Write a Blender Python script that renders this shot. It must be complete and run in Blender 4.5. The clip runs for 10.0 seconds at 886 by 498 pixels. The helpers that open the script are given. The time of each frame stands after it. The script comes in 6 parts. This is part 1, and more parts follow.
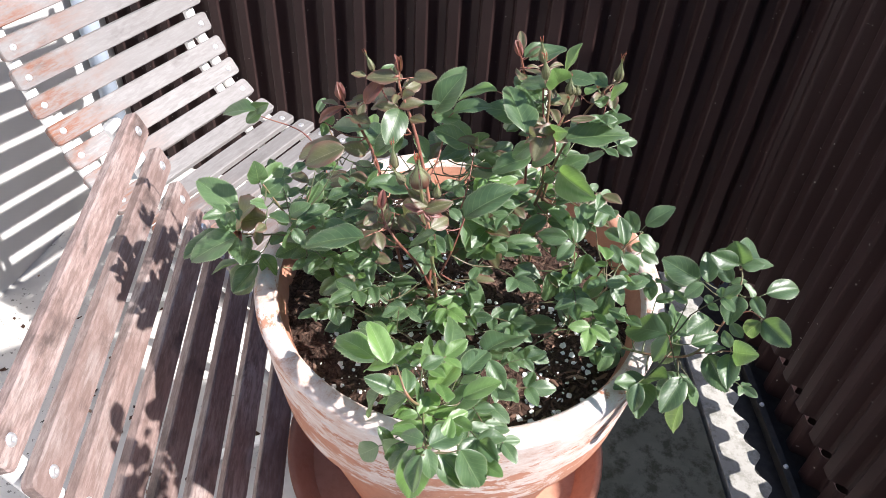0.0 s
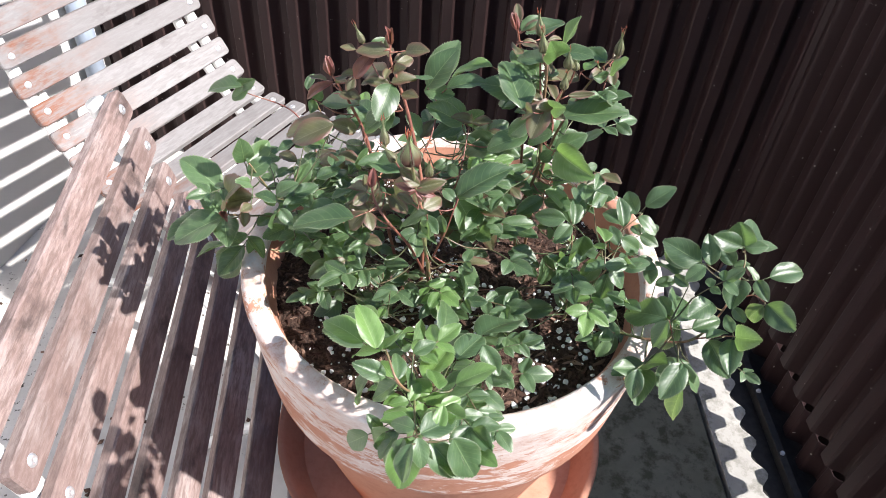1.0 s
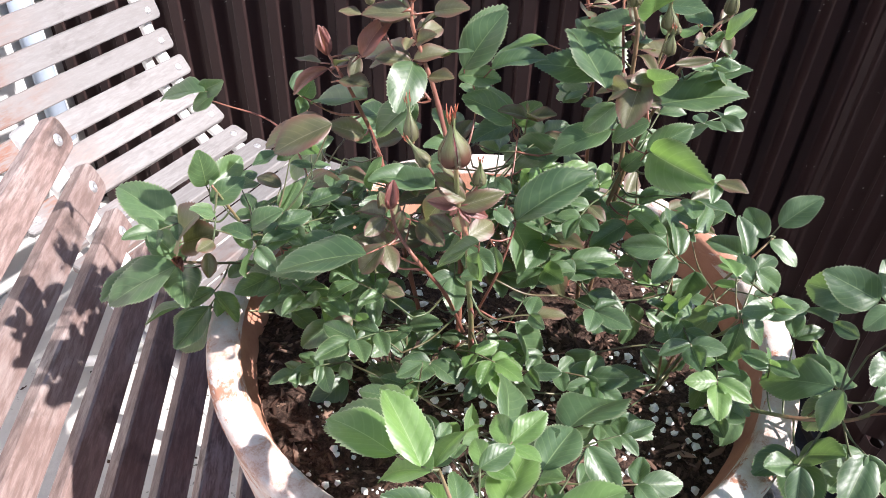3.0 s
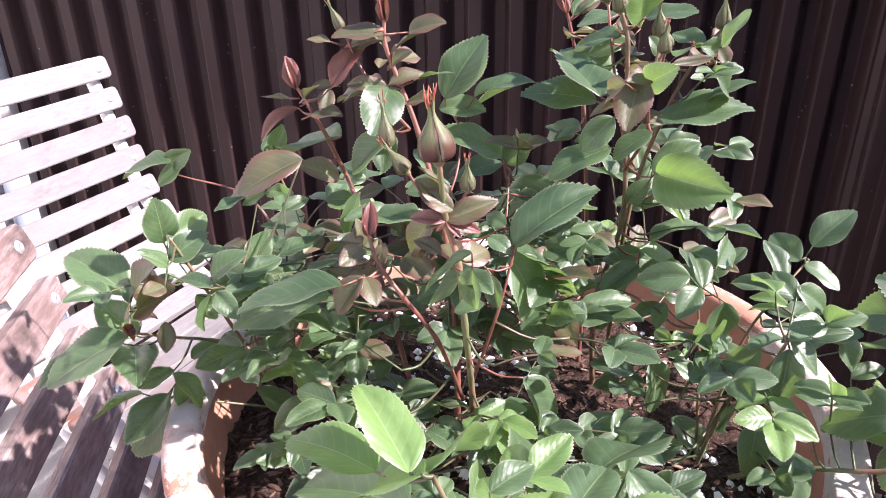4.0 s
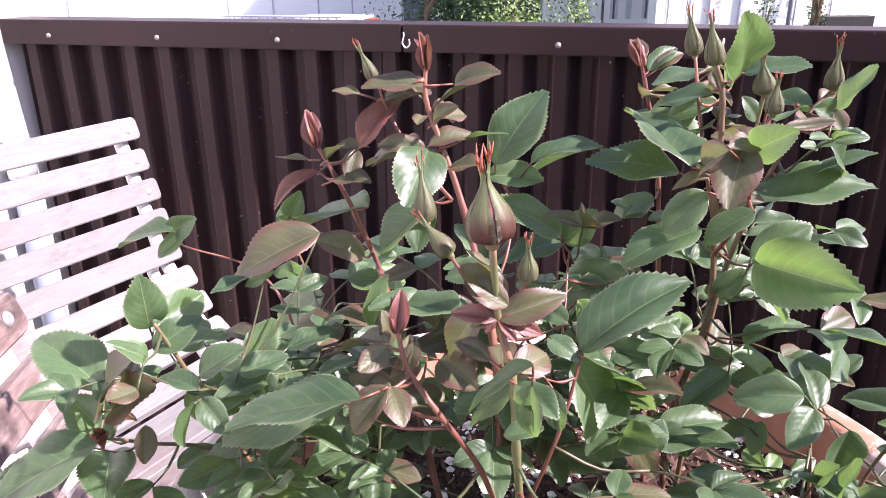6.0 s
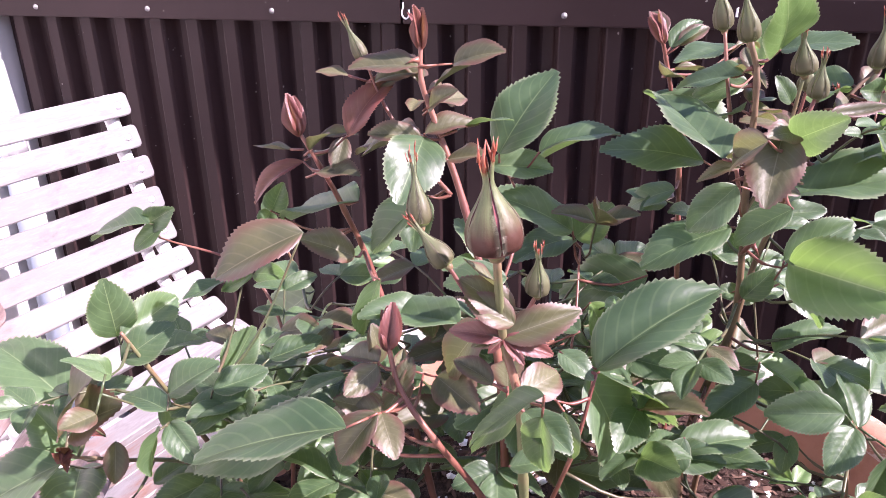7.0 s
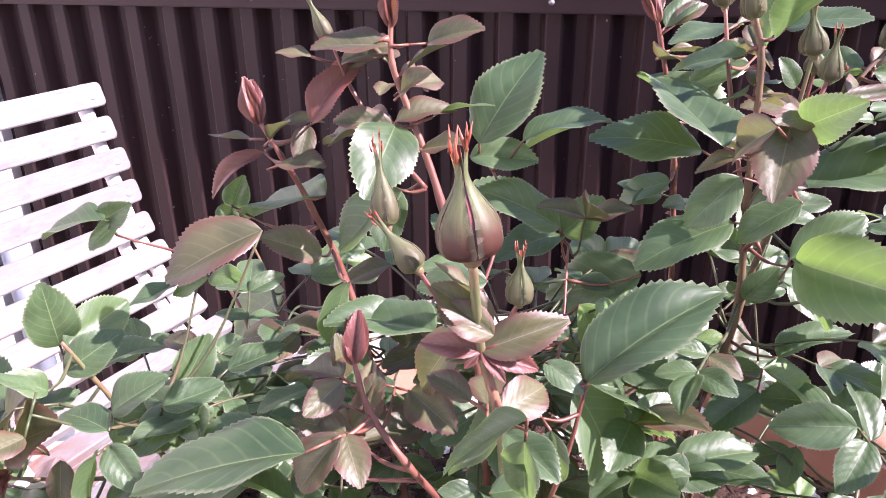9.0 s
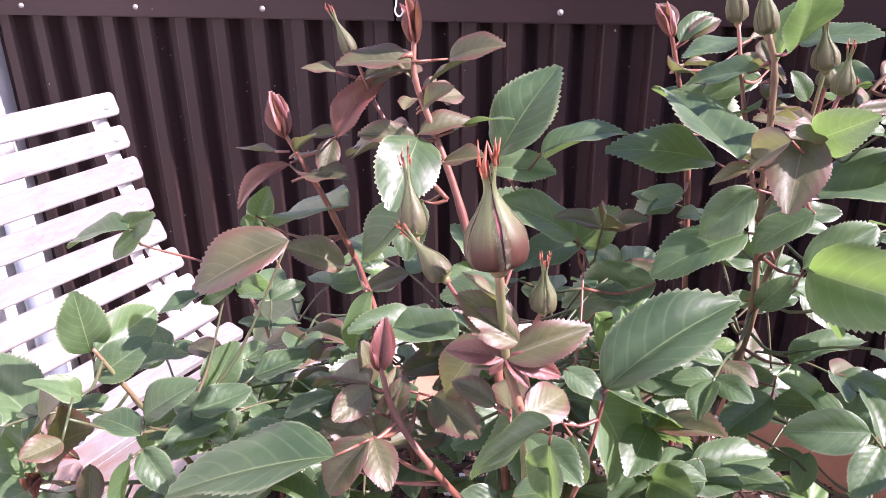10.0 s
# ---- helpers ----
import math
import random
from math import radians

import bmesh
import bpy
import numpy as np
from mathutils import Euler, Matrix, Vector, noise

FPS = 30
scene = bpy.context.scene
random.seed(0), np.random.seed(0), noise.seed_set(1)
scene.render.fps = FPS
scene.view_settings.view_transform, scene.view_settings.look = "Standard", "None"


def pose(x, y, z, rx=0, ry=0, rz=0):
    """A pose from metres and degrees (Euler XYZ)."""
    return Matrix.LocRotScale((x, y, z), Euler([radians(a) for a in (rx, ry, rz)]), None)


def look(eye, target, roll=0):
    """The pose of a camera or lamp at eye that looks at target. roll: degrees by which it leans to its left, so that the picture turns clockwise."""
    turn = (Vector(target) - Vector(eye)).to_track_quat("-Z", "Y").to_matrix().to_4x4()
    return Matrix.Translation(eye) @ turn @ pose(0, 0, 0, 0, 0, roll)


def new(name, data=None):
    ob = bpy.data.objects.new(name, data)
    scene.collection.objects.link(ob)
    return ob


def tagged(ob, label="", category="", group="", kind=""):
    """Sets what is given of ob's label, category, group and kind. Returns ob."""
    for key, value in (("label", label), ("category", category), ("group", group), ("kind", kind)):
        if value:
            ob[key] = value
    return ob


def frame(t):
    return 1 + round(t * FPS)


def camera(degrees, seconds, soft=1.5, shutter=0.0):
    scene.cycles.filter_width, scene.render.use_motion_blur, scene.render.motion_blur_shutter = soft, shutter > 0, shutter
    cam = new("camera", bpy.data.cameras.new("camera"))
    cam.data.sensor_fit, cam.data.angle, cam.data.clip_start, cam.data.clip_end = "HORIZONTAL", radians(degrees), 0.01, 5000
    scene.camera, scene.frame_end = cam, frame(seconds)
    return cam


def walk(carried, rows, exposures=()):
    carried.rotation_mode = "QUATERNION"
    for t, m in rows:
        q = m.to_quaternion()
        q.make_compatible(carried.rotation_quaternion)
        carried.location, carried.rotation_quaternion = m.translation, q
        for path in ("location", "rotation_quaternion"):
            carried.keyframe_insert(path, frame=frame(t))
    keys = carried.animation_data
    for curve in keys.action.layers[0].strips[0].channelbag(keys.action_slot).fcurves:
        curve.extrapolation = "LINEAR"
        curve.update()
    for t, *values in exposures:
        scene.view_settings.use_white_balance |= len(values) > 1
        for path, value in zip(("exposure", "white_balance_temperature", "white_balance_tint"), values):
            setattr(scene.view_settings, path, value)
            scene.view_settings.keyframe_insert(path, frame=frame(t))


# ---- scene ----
cam = camera(61.70, 10.0, 0.8)
PATH = [
    (0, (0.1685, 0.1170, 1.4330), (-0.1596, 1.5263, 0.0523), 3.62),
    (0.5, (0.1698, 0.1238, 1.4292), (-0.1568, 1.5294, 0.0445), 3.79),
    (1, (0.1673, 0.1324, 1.4117), (-0.1399, 1.5215, 0.0059), 4.14),
    (1.5, (0.1569, 0.1635, 1.4048), (-0.1538, 1.5322, -0.0200), 3.30),
    (2, (0.1331, 0.1849, 1.3589), (-0.1404, 1.5877, -0.0401), 4.30),
    (2.5, (0.1057, 0.2261, 1.3027), (-0.1339, 1.6665, -0.0640), 5.46),
    (2.7, (0.1004, 0.2476, 1.2828), (-0.1744, 1.7167, -0.0463), 4.12),
    (3.8, (0.0975, 0.2806, 1.1675), (-0.2611, 1.9400, 0.1103), -0.29),
    (4, (0.1028, 0.2761, 1.1487), (-0.2698, 2.0254, 0.2537), -1.15),
    (4.1, (0.1097, 0.2739, 1.1340), (-0.2717, 2.0722, 0.3463), -1.44),
    (4.5, (0.1154, 0.2665, 1.1233), (-0.3021, 2.0626, 0.3488), -1.49),
    (5, (0.1084, 0.2802, 1.1385), (-0.3241, 2.0936, 0.4143), -0.25),
    (5.3, (0.1029, 0.3040, 1.1310), (-0.3315, 2.1210, 0.4345), -0.45),
    (5.5, (0.0992, 0.3213, 1.1265), (-0.3365, 2.1396, 0.4165), -0.58),
    (5.7, (0.0866, 0.3358, 1.1250), (-0.3721, 2.1485, 0.4153), -0.46),
    (7, (0.0697, 0.3925, 1.1217), (-0.3939, 2.1692, 0.3290), -0.62),
    (7.5, (0.0678, 0.4081, 1.1208), (-0.3739, 2.1917, 0.3310), -0.60),
    (8, (0.0651, 0.4172, 1.1136), (-0.3567, 2.1974, 0.3056), -0.20),
    (8.5, (0.0654, 0.4182, 1.1149), (-0.3807, 2.1948, 0.3120), -0.81),
    (9, (0.0681, 0.4213, 1.1127), (-0.3643, 2.1963, 0.2987), -0.54),
    (9.5, (0.0665, 0.4177, 1.1145), (-0.3671, 2.1986, 0.3142), -0.65),
    (10, (0.0638, 0.4131, 1.1166), (-0.3858, 2.1925, 0.3220), -0.72),
]
walk(cam, [(t, look(eye, target, roll)) for t, eye, target, roll in PATH], [(0, 1.16, 6240, 14), (2.7, 1.17, 6240, 14), (3.8, 1.56, 6240, 30), (5.7, 1.48, 6220, 33), (7, 1.58, 6150, 43), (10, 1.64, 6150, 43)])

# ---- light ----
world = bpy.data.worlds.new("sky")
scene.world = world
world.use_nodes = True
SUN_AZ, SUN_EL = -4.0, 41.0          # degrees from +x towards +y, and above the horizon
sky = world.node_tree.nodes.new("ShaderNodeTexSky")
sky.sky_type, sky.sun_disc = "NISHITA", False
sky.sun_elevation, sky.sun_rotation = radians(SUN_EL), radians(90 - SUN_AZ)
bg = world.node_tree.nodes["Background"]
bg.inputs["Strength"].default_value = 0.088
world.node_tree.links.new(sky.outputs[0], bg.inputs["Color"])
sun = new("sun", bpy.data.lights.new("sun", "SUN"))
sun.data.energy, sun.data.angle, sun.data.color = 4.9, radians(0.9), (1.0, 0.95, 0.88)
_s = Vector((math.cos(radians(SUN_EL)) * math.cos(radians(SUN_AZ)), math.cos(radians(SUN_EL)) * math.sin(radians(SUN_AZ)), math.sin(radians(SUN_EL))))
sun.matrix_world = look(_s * 10, (0, 0, 0))


# ---- materials ----
class Mat:
    """A node material with a few helpers."""

    def __init__(self, name, rough=0.6, metal=0.0, spec=0.5):
        self.m = bpy.data.materials.new(name)
        self.m.use_nodes = True
        self.t = self.m.node_tree
        self.b = self.t.nodes["Principled BSDF"]
        self.b.inputs["Roughness"].default_value = rough
        self.b.inputs["Metallic"].default_value = metal
        self.b.inputs["Specular IOR Level"].default_value = spec
        self._co = None

    def node(self, kind, **kw):
        n = self.t.nodes.new(kind)
        for k, v in kw.items():
            if k in n.inputs:
                n.inputs[k].default_value = v
        return n

    def link(self, a, b):
        self.t.links.new(a, b)

    def coords(self, scale=(1, 1, 1)):
        tc = self.node("ShaderNodeTexCoord")
        mp = self.node("ShaderNodeMapping")
        mp.inputs["Scale"].default_value = scale
        self.link(tc.outputs["Object"], mp.inputs["Vector"])
        return mp.outputs[0]

    def noise(self, scale, detail=4, rough=0.55, stretch=(1, 1, 1), distort=0.0, vary=False):
        n = self.node("ShaderNodeTexNoise", Scale=scale, Detail=detail, Roughness=rough, Distortion=distort)
        if vary:                          # another patch of the pattern for each piece
            n.noise_dimensions = "4D"
            k = self.node("ShaderNodeMath")
            k.operation = "MULTIPLY"
            k.inputs[1].default_value = 60.0
            self.link(self.random(), k.inputs[0])
            self.link(k.outputs[0], n.inputs["W"])
        self.link(self.coords(stretch), n.inputs["Vector"])
        return n.outputs["Fac"]

    def ramp(self, fac, *stops):
        r = self.node("ShaderNodeValToRGB")
        e = r.color_ramp.elements
        while len(e) < len(stops):
            e.new(0.5)
        for el, (p, c) in zip(e, stops):
            el.position, el.color = p, (*c, 1) if len(c) == 3 else c
        self.link(fac, r.inputs[0])
        return r.outputs[0]

    def mix(self, fac, a, b, mode="MIX"):
        n = self.node("ShaderNodeMix")
        n.data_type, n.blend_type = "RGBA", mode
        for s, v in ((0, fac), (6, a), (7, b)):
            if isinstance(v, (int, float)):
                n.inputs[s].default_value = v
            elif isinstance(v, tuple):
                n.inputs[s].default_value = (*v, 1)
            else:
                self.link(v, n.inputs[s])
        return n.outputs[2]

    def random(self):
        return self.node("ShaderNodeObjectInfo").outputs["Random"]

    def color(self, c):
        if isinstance(c, tuple):
            self.b.inputs["Base Color"].default_value = (*c, 1)
        else:
            self.link(c, self.b.inputs["Base Color"])
        return self

    def bump(self, height, strength=0.3, distance=0.002):
        n = self.node("ShaderNodeBump", Strength=strength, Distance=distance)
        self.link(height, n.inputs["Height"])
        self.link(n.outputs[0], self.b.inputs["Normal"])
        return self

    def roughness(self, fac, lo, hi):
        n = self.node("ShaderNodeMapRange")
        n.inputs["To Min"].default_value, n.inputs["To Max"].default_value = lo, hi
        self.link(fac, n.inputs[0])
        self.link(n.outputs[0], self.b.inputs["Roughness"])
        return self


def grey(v):
    return (v, v, v)


def fence_paint():
    m = Mat("brown_sheet_paint", 0.45, spec=0.2)
    a = m.noise(3.0, 5, stretch=(1, 1, 0.25))
    c = m.ramp(a, (0.3, (0.028, 0.016, 0.015)), (0.7, (0.042, 0.024, 0.023)))
    sp = m.ramp(m.noise(95, 1), (0.765, grey(0)), (0.785, grey(1)))
    m.color(m.mix(sp, c, (0.30, 0.28, 0.25)))
    m.roughness(m.noise(9, 4, stretch=(1, 1, 0.3)), 0.34, 0.50)
    return m.bump(m.noise(60, 2), 0.06, 0.001).m


def wood(name, dark, mid, light, grey_c, grey_lo, grey_hi, stain, at_end=False):
    m = Mat(name, 0.62, spec=0.3)
    g = m.noise(9, 8, 0.75, (2.5, 12, 12), 1.2, True)
    c = m.ramp(g, (0.28, dark), (0.5, mid), (0.72, light))
    w = m.ramp(m.noise(7, 5, 0.65, (1.0, 2.2, 2.2), 0, True), (grey_lo, grey(0)), (grey_hi, grey(1)))
    if at_end:                            # reddish bare wood towards one end of the slats
        sp = m.node("ShaderNodeSeparateXYZ")
        m.link(m.coords(), sp.inputs[0])
        w = m.mix(1.0, w, m.ramp(sp.outputs[0], (0.0, grey(0)), (0.20, grey(1))), "MULTIPLY")
    c = m.mix(w, c, grey_c)
    r = m.node("ShaderNodeMapRange")
    r.inputs["To Min"].default_value, r.inputs["To Max"].default_value = 0.80, 1.10
    m.link(m.random(), r.inputs[0])
    c = m.mix(1.0, c, r.outputs[0], "MULTIPLY")
    fleck = m.ramp(m.noise(130, 4, 0.7, (0.25, 1.6, 1.6), 0, True), (0.40, grey(0.8)), (0.56, grey(0)))
    c = m.mix(fleck, c, dark)
    st = m.ramp(m.noise(15, 5, 0.6, (1, 1.5, 1.5), 0.4, True), (0.56, grey(0)), (0.70, grey(stain)))
    c = m.mix(st, c, (0.055, 0.040, 0.036))
    m.color(c)
    return m.bump(m.noise(30, 6, 0.7, (0.8, 20, 20), 0, True), 0.5, 0.0012).m


def terracotta(name, white):
    m = Mat(name, 0.8, spec=0.2)
    c = m.ramp(m.noise(7, 5), (0.3, (0.41, 0.195, 0.128)), (0.7, (0.52, 0.270, 0.185)))
    c = m.mix(m.ramp(m.noise(70, 5, 0.7), (0.45, grey(0)), (0.8, grey(0.5))), c, (0.30, 0.12, 0.07))
    if white:
        low = m.node("ShaderNodeMapRange")
        sp = m.node("ShaderNodeSeparateXYZ")
        m.link(m.coords(), sp.inputs[0])
        m.link(sp.outputs[2], low.inputs[0])
        for k, v in (("From Min", 0.34), ("From Max", 0.24), ("To Min", 0.0), ("To Max", 0.10)):
            low.inputs[k].default_value = v
        peel = m.node("ShaderNodeMath")
        m.link(m.noise(11, 10, 0.78, (1, 1, 3.4), 0.3), peel.inputs[0])
        m.link(low.outputs[0], peel.inputs[1])
        f = m.ramp(peel.outputs[0], (white - 0.016, grey(1)), (white + 0.014, grey(0)))
        lime = m.ramp(m.noise(17, 10, 0.82, (1, 1, 2.6)), (0.38, (0.47, 0.29, 0.22)), (0.45, (0.60, 0.46, 0.40)), (0.54, (0.66, 0.57, 0.525)), (0.62, (0.73, 0.67, 0.635)), (0.70, (0.79, 0.75, 0.72)))
        greyish = m.ramp(m.noise(26, 8, 0.75, (1, 1, 3.0), 0.3), (0.54, grey(0)), (0.60, grey(0.75)))
        lime = m.mix(greyish, lime, (0.60, 0.575, 0.565))
        flake = m.ramp(m.noise(34, 9, 0.80, (1, 1, 4.5), 0.2), (0.62, grey(0)), (0.645, grey(0.85)))
        lime = m.mix(flake, lime, (0.47, 0.285, 0.215))
        c = m.mix(f, c, lime)
    m.color(c)
    return m.bump(m.noise(40, 8, 0.80, (1, 1, 3)), 0.55, 0.0025).m


def soil():
    m = Mat("potting_soil", 0.95, spec=0.15)
    m.color(m.ramp(m.noise(300, 6, 0.75), (0.32, (0.016, 0.010, 0.008)), (0.5, (0.072, 0.045, 0.034)), (0.68, (0.18, 0.115, 0.088))))
    return m.bump(m.noise(420, 5, 0.8), 1.0, 0.004).m


def concrete(name, lo, hi, moss):
    m = Mat(name, 0.9, spec=0.2)
    c = m.ramp(m.noise(5, 7, 0.68), (0.3, lo), (0.7, hi))
    if moss:
        f = m.ramp(m.noise(26, 6, 0.7), (0.48, grey(0)), (0.62, grey(0.8)))
        c = m.mix(f, c, moss)
    else:
        f = m.mix(1.0, m.ramp(m.noise(75, 5, 0.65), (0.60, grey(0)), (0.63, grey(1))), m.ramp(m.noise(2.2, 3), (0.46, grey(0)), (0.56, grey(1))), "MULTIPLY")
        c = m.mix(f, c, (0.055, 0.050, 0.042))
    m.color(c)
    return m.bump(m.noise(55, 7, 0.75), 0.5, 0.003).m


def plain(name, c, rough=0.5, metal=0.0, wear=0.12, scale=20):
    m = Mat(name, rough, metal)
    n = m.noise(scale, 5)
    m.color(m.ramp(n, (0.3, tuple(x * (1 - wear) for x in c)), (0.7, tuple(min(1, x * (1 + wear)) for x in c))))
    return m.bump(m.noise(scale * 4, 3), 0.12, 0.001).m


def leaf_mat(name, dark, light, back, trans, edge=None, sheen=0.375):
    """Glossy leaf with paler veins, and light coming through."""
    m = Mat(name, 0.42, spec=0.9)
    tc = m.node("ShaderNodeUVMap")
    sx = m.node("ShaderNodeSeparateXYZ")
    m.link(tc.outputs[0], sx.inputs[0])

    def calc(op, a, b=None, c=None):
        n = m.node("ShaderNodeMath")
        n.operation = op
        for k, v in enumerate((a, b, c)):
            if v is None:
                continue
            if isinstance(v, (int, float)):
                n.inputs[k].default_value = v
            else:
                m.link(v, n.inputs[k])
        return n.outputs[0]

    w = calc("ABSOLUTE", calc("SUBTRACT", sx.outputs[0], 0.5))
    # side veins climb from the midrib towards the edge
    s = calc("SINE", calc("MULTIPLY", calc("MULTIPLY_ADD", calc("POWER", w, 1.2), -0.75, sx.outputs[1]), 44.0))
    veins = m.ramp(s, (0.78, grey(0)), (1.0, grey(0.15)))
    rib = m.ramp(w, (0.0, grey(0.75)), (0.016, grey(0)))
    r = m.random()
    base = m.mix(r, dark, light)
    base = m.mix(m.ramp(m.noise(2.2, 4, 0.6, vary=True), (0.38, grey(0)), (0.66, grey(0.65))), base, light)
    fine = m.noise(16, 5, 0.65, vary=True)
    base = m.mix(m.ramp(fine, (0.35, grey(0.30)), (0.6, grey(0))), base, dark)
    c = m.mix(veins, base, back)
    c = m.mix(rib, c, back)
    c = m.mix(m.ramp(w, (0.455, grey(0)), (0.50, grey(0.75))), c, (0.27, 0.30, 0.19))
    if edge:
        rim = calc("ADD", w, calc("MULTIPLY", m.noise(3, 3, vary=True), 0.25))
        c = m.mix(m.ramp(rim, (0.38, grey(0)), (0.62, grey(0.85))), c, edge)
    m.color(c)
    relief = m.mix(0.80, calc("MULTIPLY", s, -0.5), fine)
    m.bump(relief, 0.50, 0.0005)
    m.roughness(m.noise(5, 4, vary=True), sheen - 0.05, sheen + 0.16)
    tr = m.node("ShaderNodeBsdfTranslucent")
    m.link(m.mix(1.0, m.mix(0.5, c, back), (1.2, 1.42, 0.72), "MULTIPLY"), tr.inputs["Color"])
    mx = m.node("ShaderNodeMixShader", Fac=trans)
    out = m.t.nodes["Material Output"]
    m.link(m.b.outputs[0], mx.inputs[1])
    m.link(tr.outputs[0], mx.inputs[2])
    m.link(mx.outputs[0], out.inputs["Surface"])
    return m.m


def cane_skin(name, a, b):
    m = Mat(name, 0.42, spec=0.55)
    c = m.ramp(m.noise(32, 4, 0.6), (0.40, a), (0.62, b))
    m.color(m.mix(m.ramp(m.noise(420, 3, 0.6, (1, 1, 0.25)), (0.45, grey(0)), (0.75, grey(0.35))), c, tuple(0.45 * x for x in a)))
    return m.bump(m.noise(500, 3), 0.2, 0.0004).m


def bud_skin(name, foot, middle, top, edge):
    """Dark at the foot, paler green above, with fine ribs along the bud."""
    m = Mat(name, 0.48, spec=0.5)
    uv = m.node("ShaderNodeUVMap")
    sp = m.node("ShaderNodeSeparateXYZ")
    m.link(uv.outputs[0], sp.inputs[0])
    c = m.ramp(sp.outputs[1], (0.0, foot), (0.24, middle), (0.48, top), (0.84, top), (0.93, (0.42, 0.10, 0.05)), (1.0, (0.46, 0.06, 0.04)))
    ribs = m.noise(9, 5, 0.65, (1, 1, 1))
    n = m.node("ShaderNodeTexNoise", Scale=7.0, Detail=4.0, Roughness=0.6)
    mp = m.node("ShaderNodeMapping")
    mp.inputs["Scale"].default_value = (3.0, 0.5, 1)
    m.link(uv.outputs[0], mp.inputs["Vector"])
    m.link(mp.outputs[0], n.inputs["Vector"])
    c = m.mix(m.ramp(n.outputs["Fac"], (0.45, grey(0)), (0.66, grey(0.4))), c, middle)
    e = m.node("ShaderNodeMath")
    e.operation = "PINGPONG"
    e.inputs[1].default_value = 0.5
    m.link(sp.outputs[0], e.inputs[0])
    c = m.mix(m.ramp(e.outputs[0], (0.02, grey(0.85)), (0.16, grey(0))), c, edge)
    m.color(c)
    return m.bump(m.noise(700, 3), 0.25, 0.0004).m


def fibres():
    m = Mat("bark_fibre", 0.9, spec=0.15)
    m.color(m.ramp(m.node("ShaderNodeNewGeometry").outputs["Random Per Island"], (0.0, (0.020, 0.010, 0.007)), (0.5, (0.070, 0.040, 0.029)), (0.85, (0.14, 0.085, 0.062)), (1.0, (0.26, 0.17, 0.125))))
    return m.bump(m.noise(300, 3), 0.3, 0.001).m


M_FENCE = fence_paint()
M_WOOD_BROWN = wood("weathered_brown_wood", (0.150, 0.103, 0.090), (0.245, 0.175, 0.156), (0.330, 0.258, 0.236), (0.41, 0.365, 0.345), 0.48, 0.74, 0.80)
M_WOOD_PALE = wood("bleached_grey_wood", (0.185, 0.173, 0.169), (0.225, 0.216, 0.212), (0.262, 0.255, 0.252), (0.19, 0.082, 0.050), 0.45, 0.58, 0.35, True)
M_STEEL = plain("white_enamelled_tube", (0.72, 0.71, 0.69), 0.35, 0.0, 0.06)
M_BOLT = plain("galvanised_bolt", (0.72, 0.72, 0.73), 0.35, 0.7, 0.1, 60)
M_SCREW = plain("weathered_screw", (0.26, 0.25, 0.24), 0.5, 0.3, 0.2, 200)
M_POT = terracotta("limed_terracotta", 0.565)
M_POT_BODY = terracotta("bare_terracotta_wall", 0.43)
M_SAUCER = terracotta("terracotta_saucer", 0)
M_SOIL = soil()
M_PERLITE = plain("perlite", (0.80, 0.79, 0.76), 0.9, 0, 0.08, 200)
M_BARK = fibres()
M_FLOOR = concrete("pale_concrete", (0.44, 0.42, 0.39), (0.60, 0.58, 0.55), None)
M_MOSS = concrete("mossy_concrete", (0.115, 0.115, 0.090), (0.21, 0.205, 0.170), (0.055, 0.062, 0.038))
M_EDGE = concrete("grey_edge_concrete", (0.33, 0.32, 0.295), (0.46, 0.45, 0.415), (0.21, 0.205, 0.175))
M_WALL = plain("white_render", (0.56, 0.55, 0.535), 0.9, 0, 0.04, 6)
M_LEAF = leaf_mat("rose_leaf", (0.028, 0.063, 0.028), (0.104, 0.178, 0.078), (0.28, 0.37, 0.18), 0.34)
M_LEAF_NEW = leaf_mat("young_rose_leaf", (0.072, 0.155, 0.036), (0.160, 0.275, 0.080), (0.32, 0.41, 0.19), 0.34)
M_LEAF_RED = leaf_mat("bronze_rose_leaf", (0.060, 0.066, 0.028), (0.135, 0.130, 0.056), (0.28, 0.25, 0.16), 0.26, (0.13, 0.040, 0.034), 0.46)
M_LEAF_TIP = leaf_mat("crimson_shoot", (0.125, 0.036, 0.033), (0.20, 0.066, 0.054), (0.33, 0.16, 0.115), 0.28, (0.20, 0.048, 0.04), 0.46)
M_CANE = cane_skin("green_cane", (0.16, 0.17, 0.075), (0.27, 0.135, 0.085))
M_CANE_RED = cane_skin("red_cane", (0.170, 0.058, 0.042), (0.270, 0.115, 0.075))
M_STALK = cane_skin("leaf_stalk_green", (0.070, 0.100, 0.040), (0.125, 0.095, 0.050))
M_CANE_OLD = plain("brown_cane", (0.16, 0.10, 0.055), 0.6, 0, 0.35, 60)
M_BUD = plain("rose_bud_sepal", (0.20, 0.24, 0.08), 0.5, 0, 0.3, 80)
M_BUD_RED = plain("bud_petal", (0.22, 0.060, 0.060), 0.45, 0, 0.35, 260)


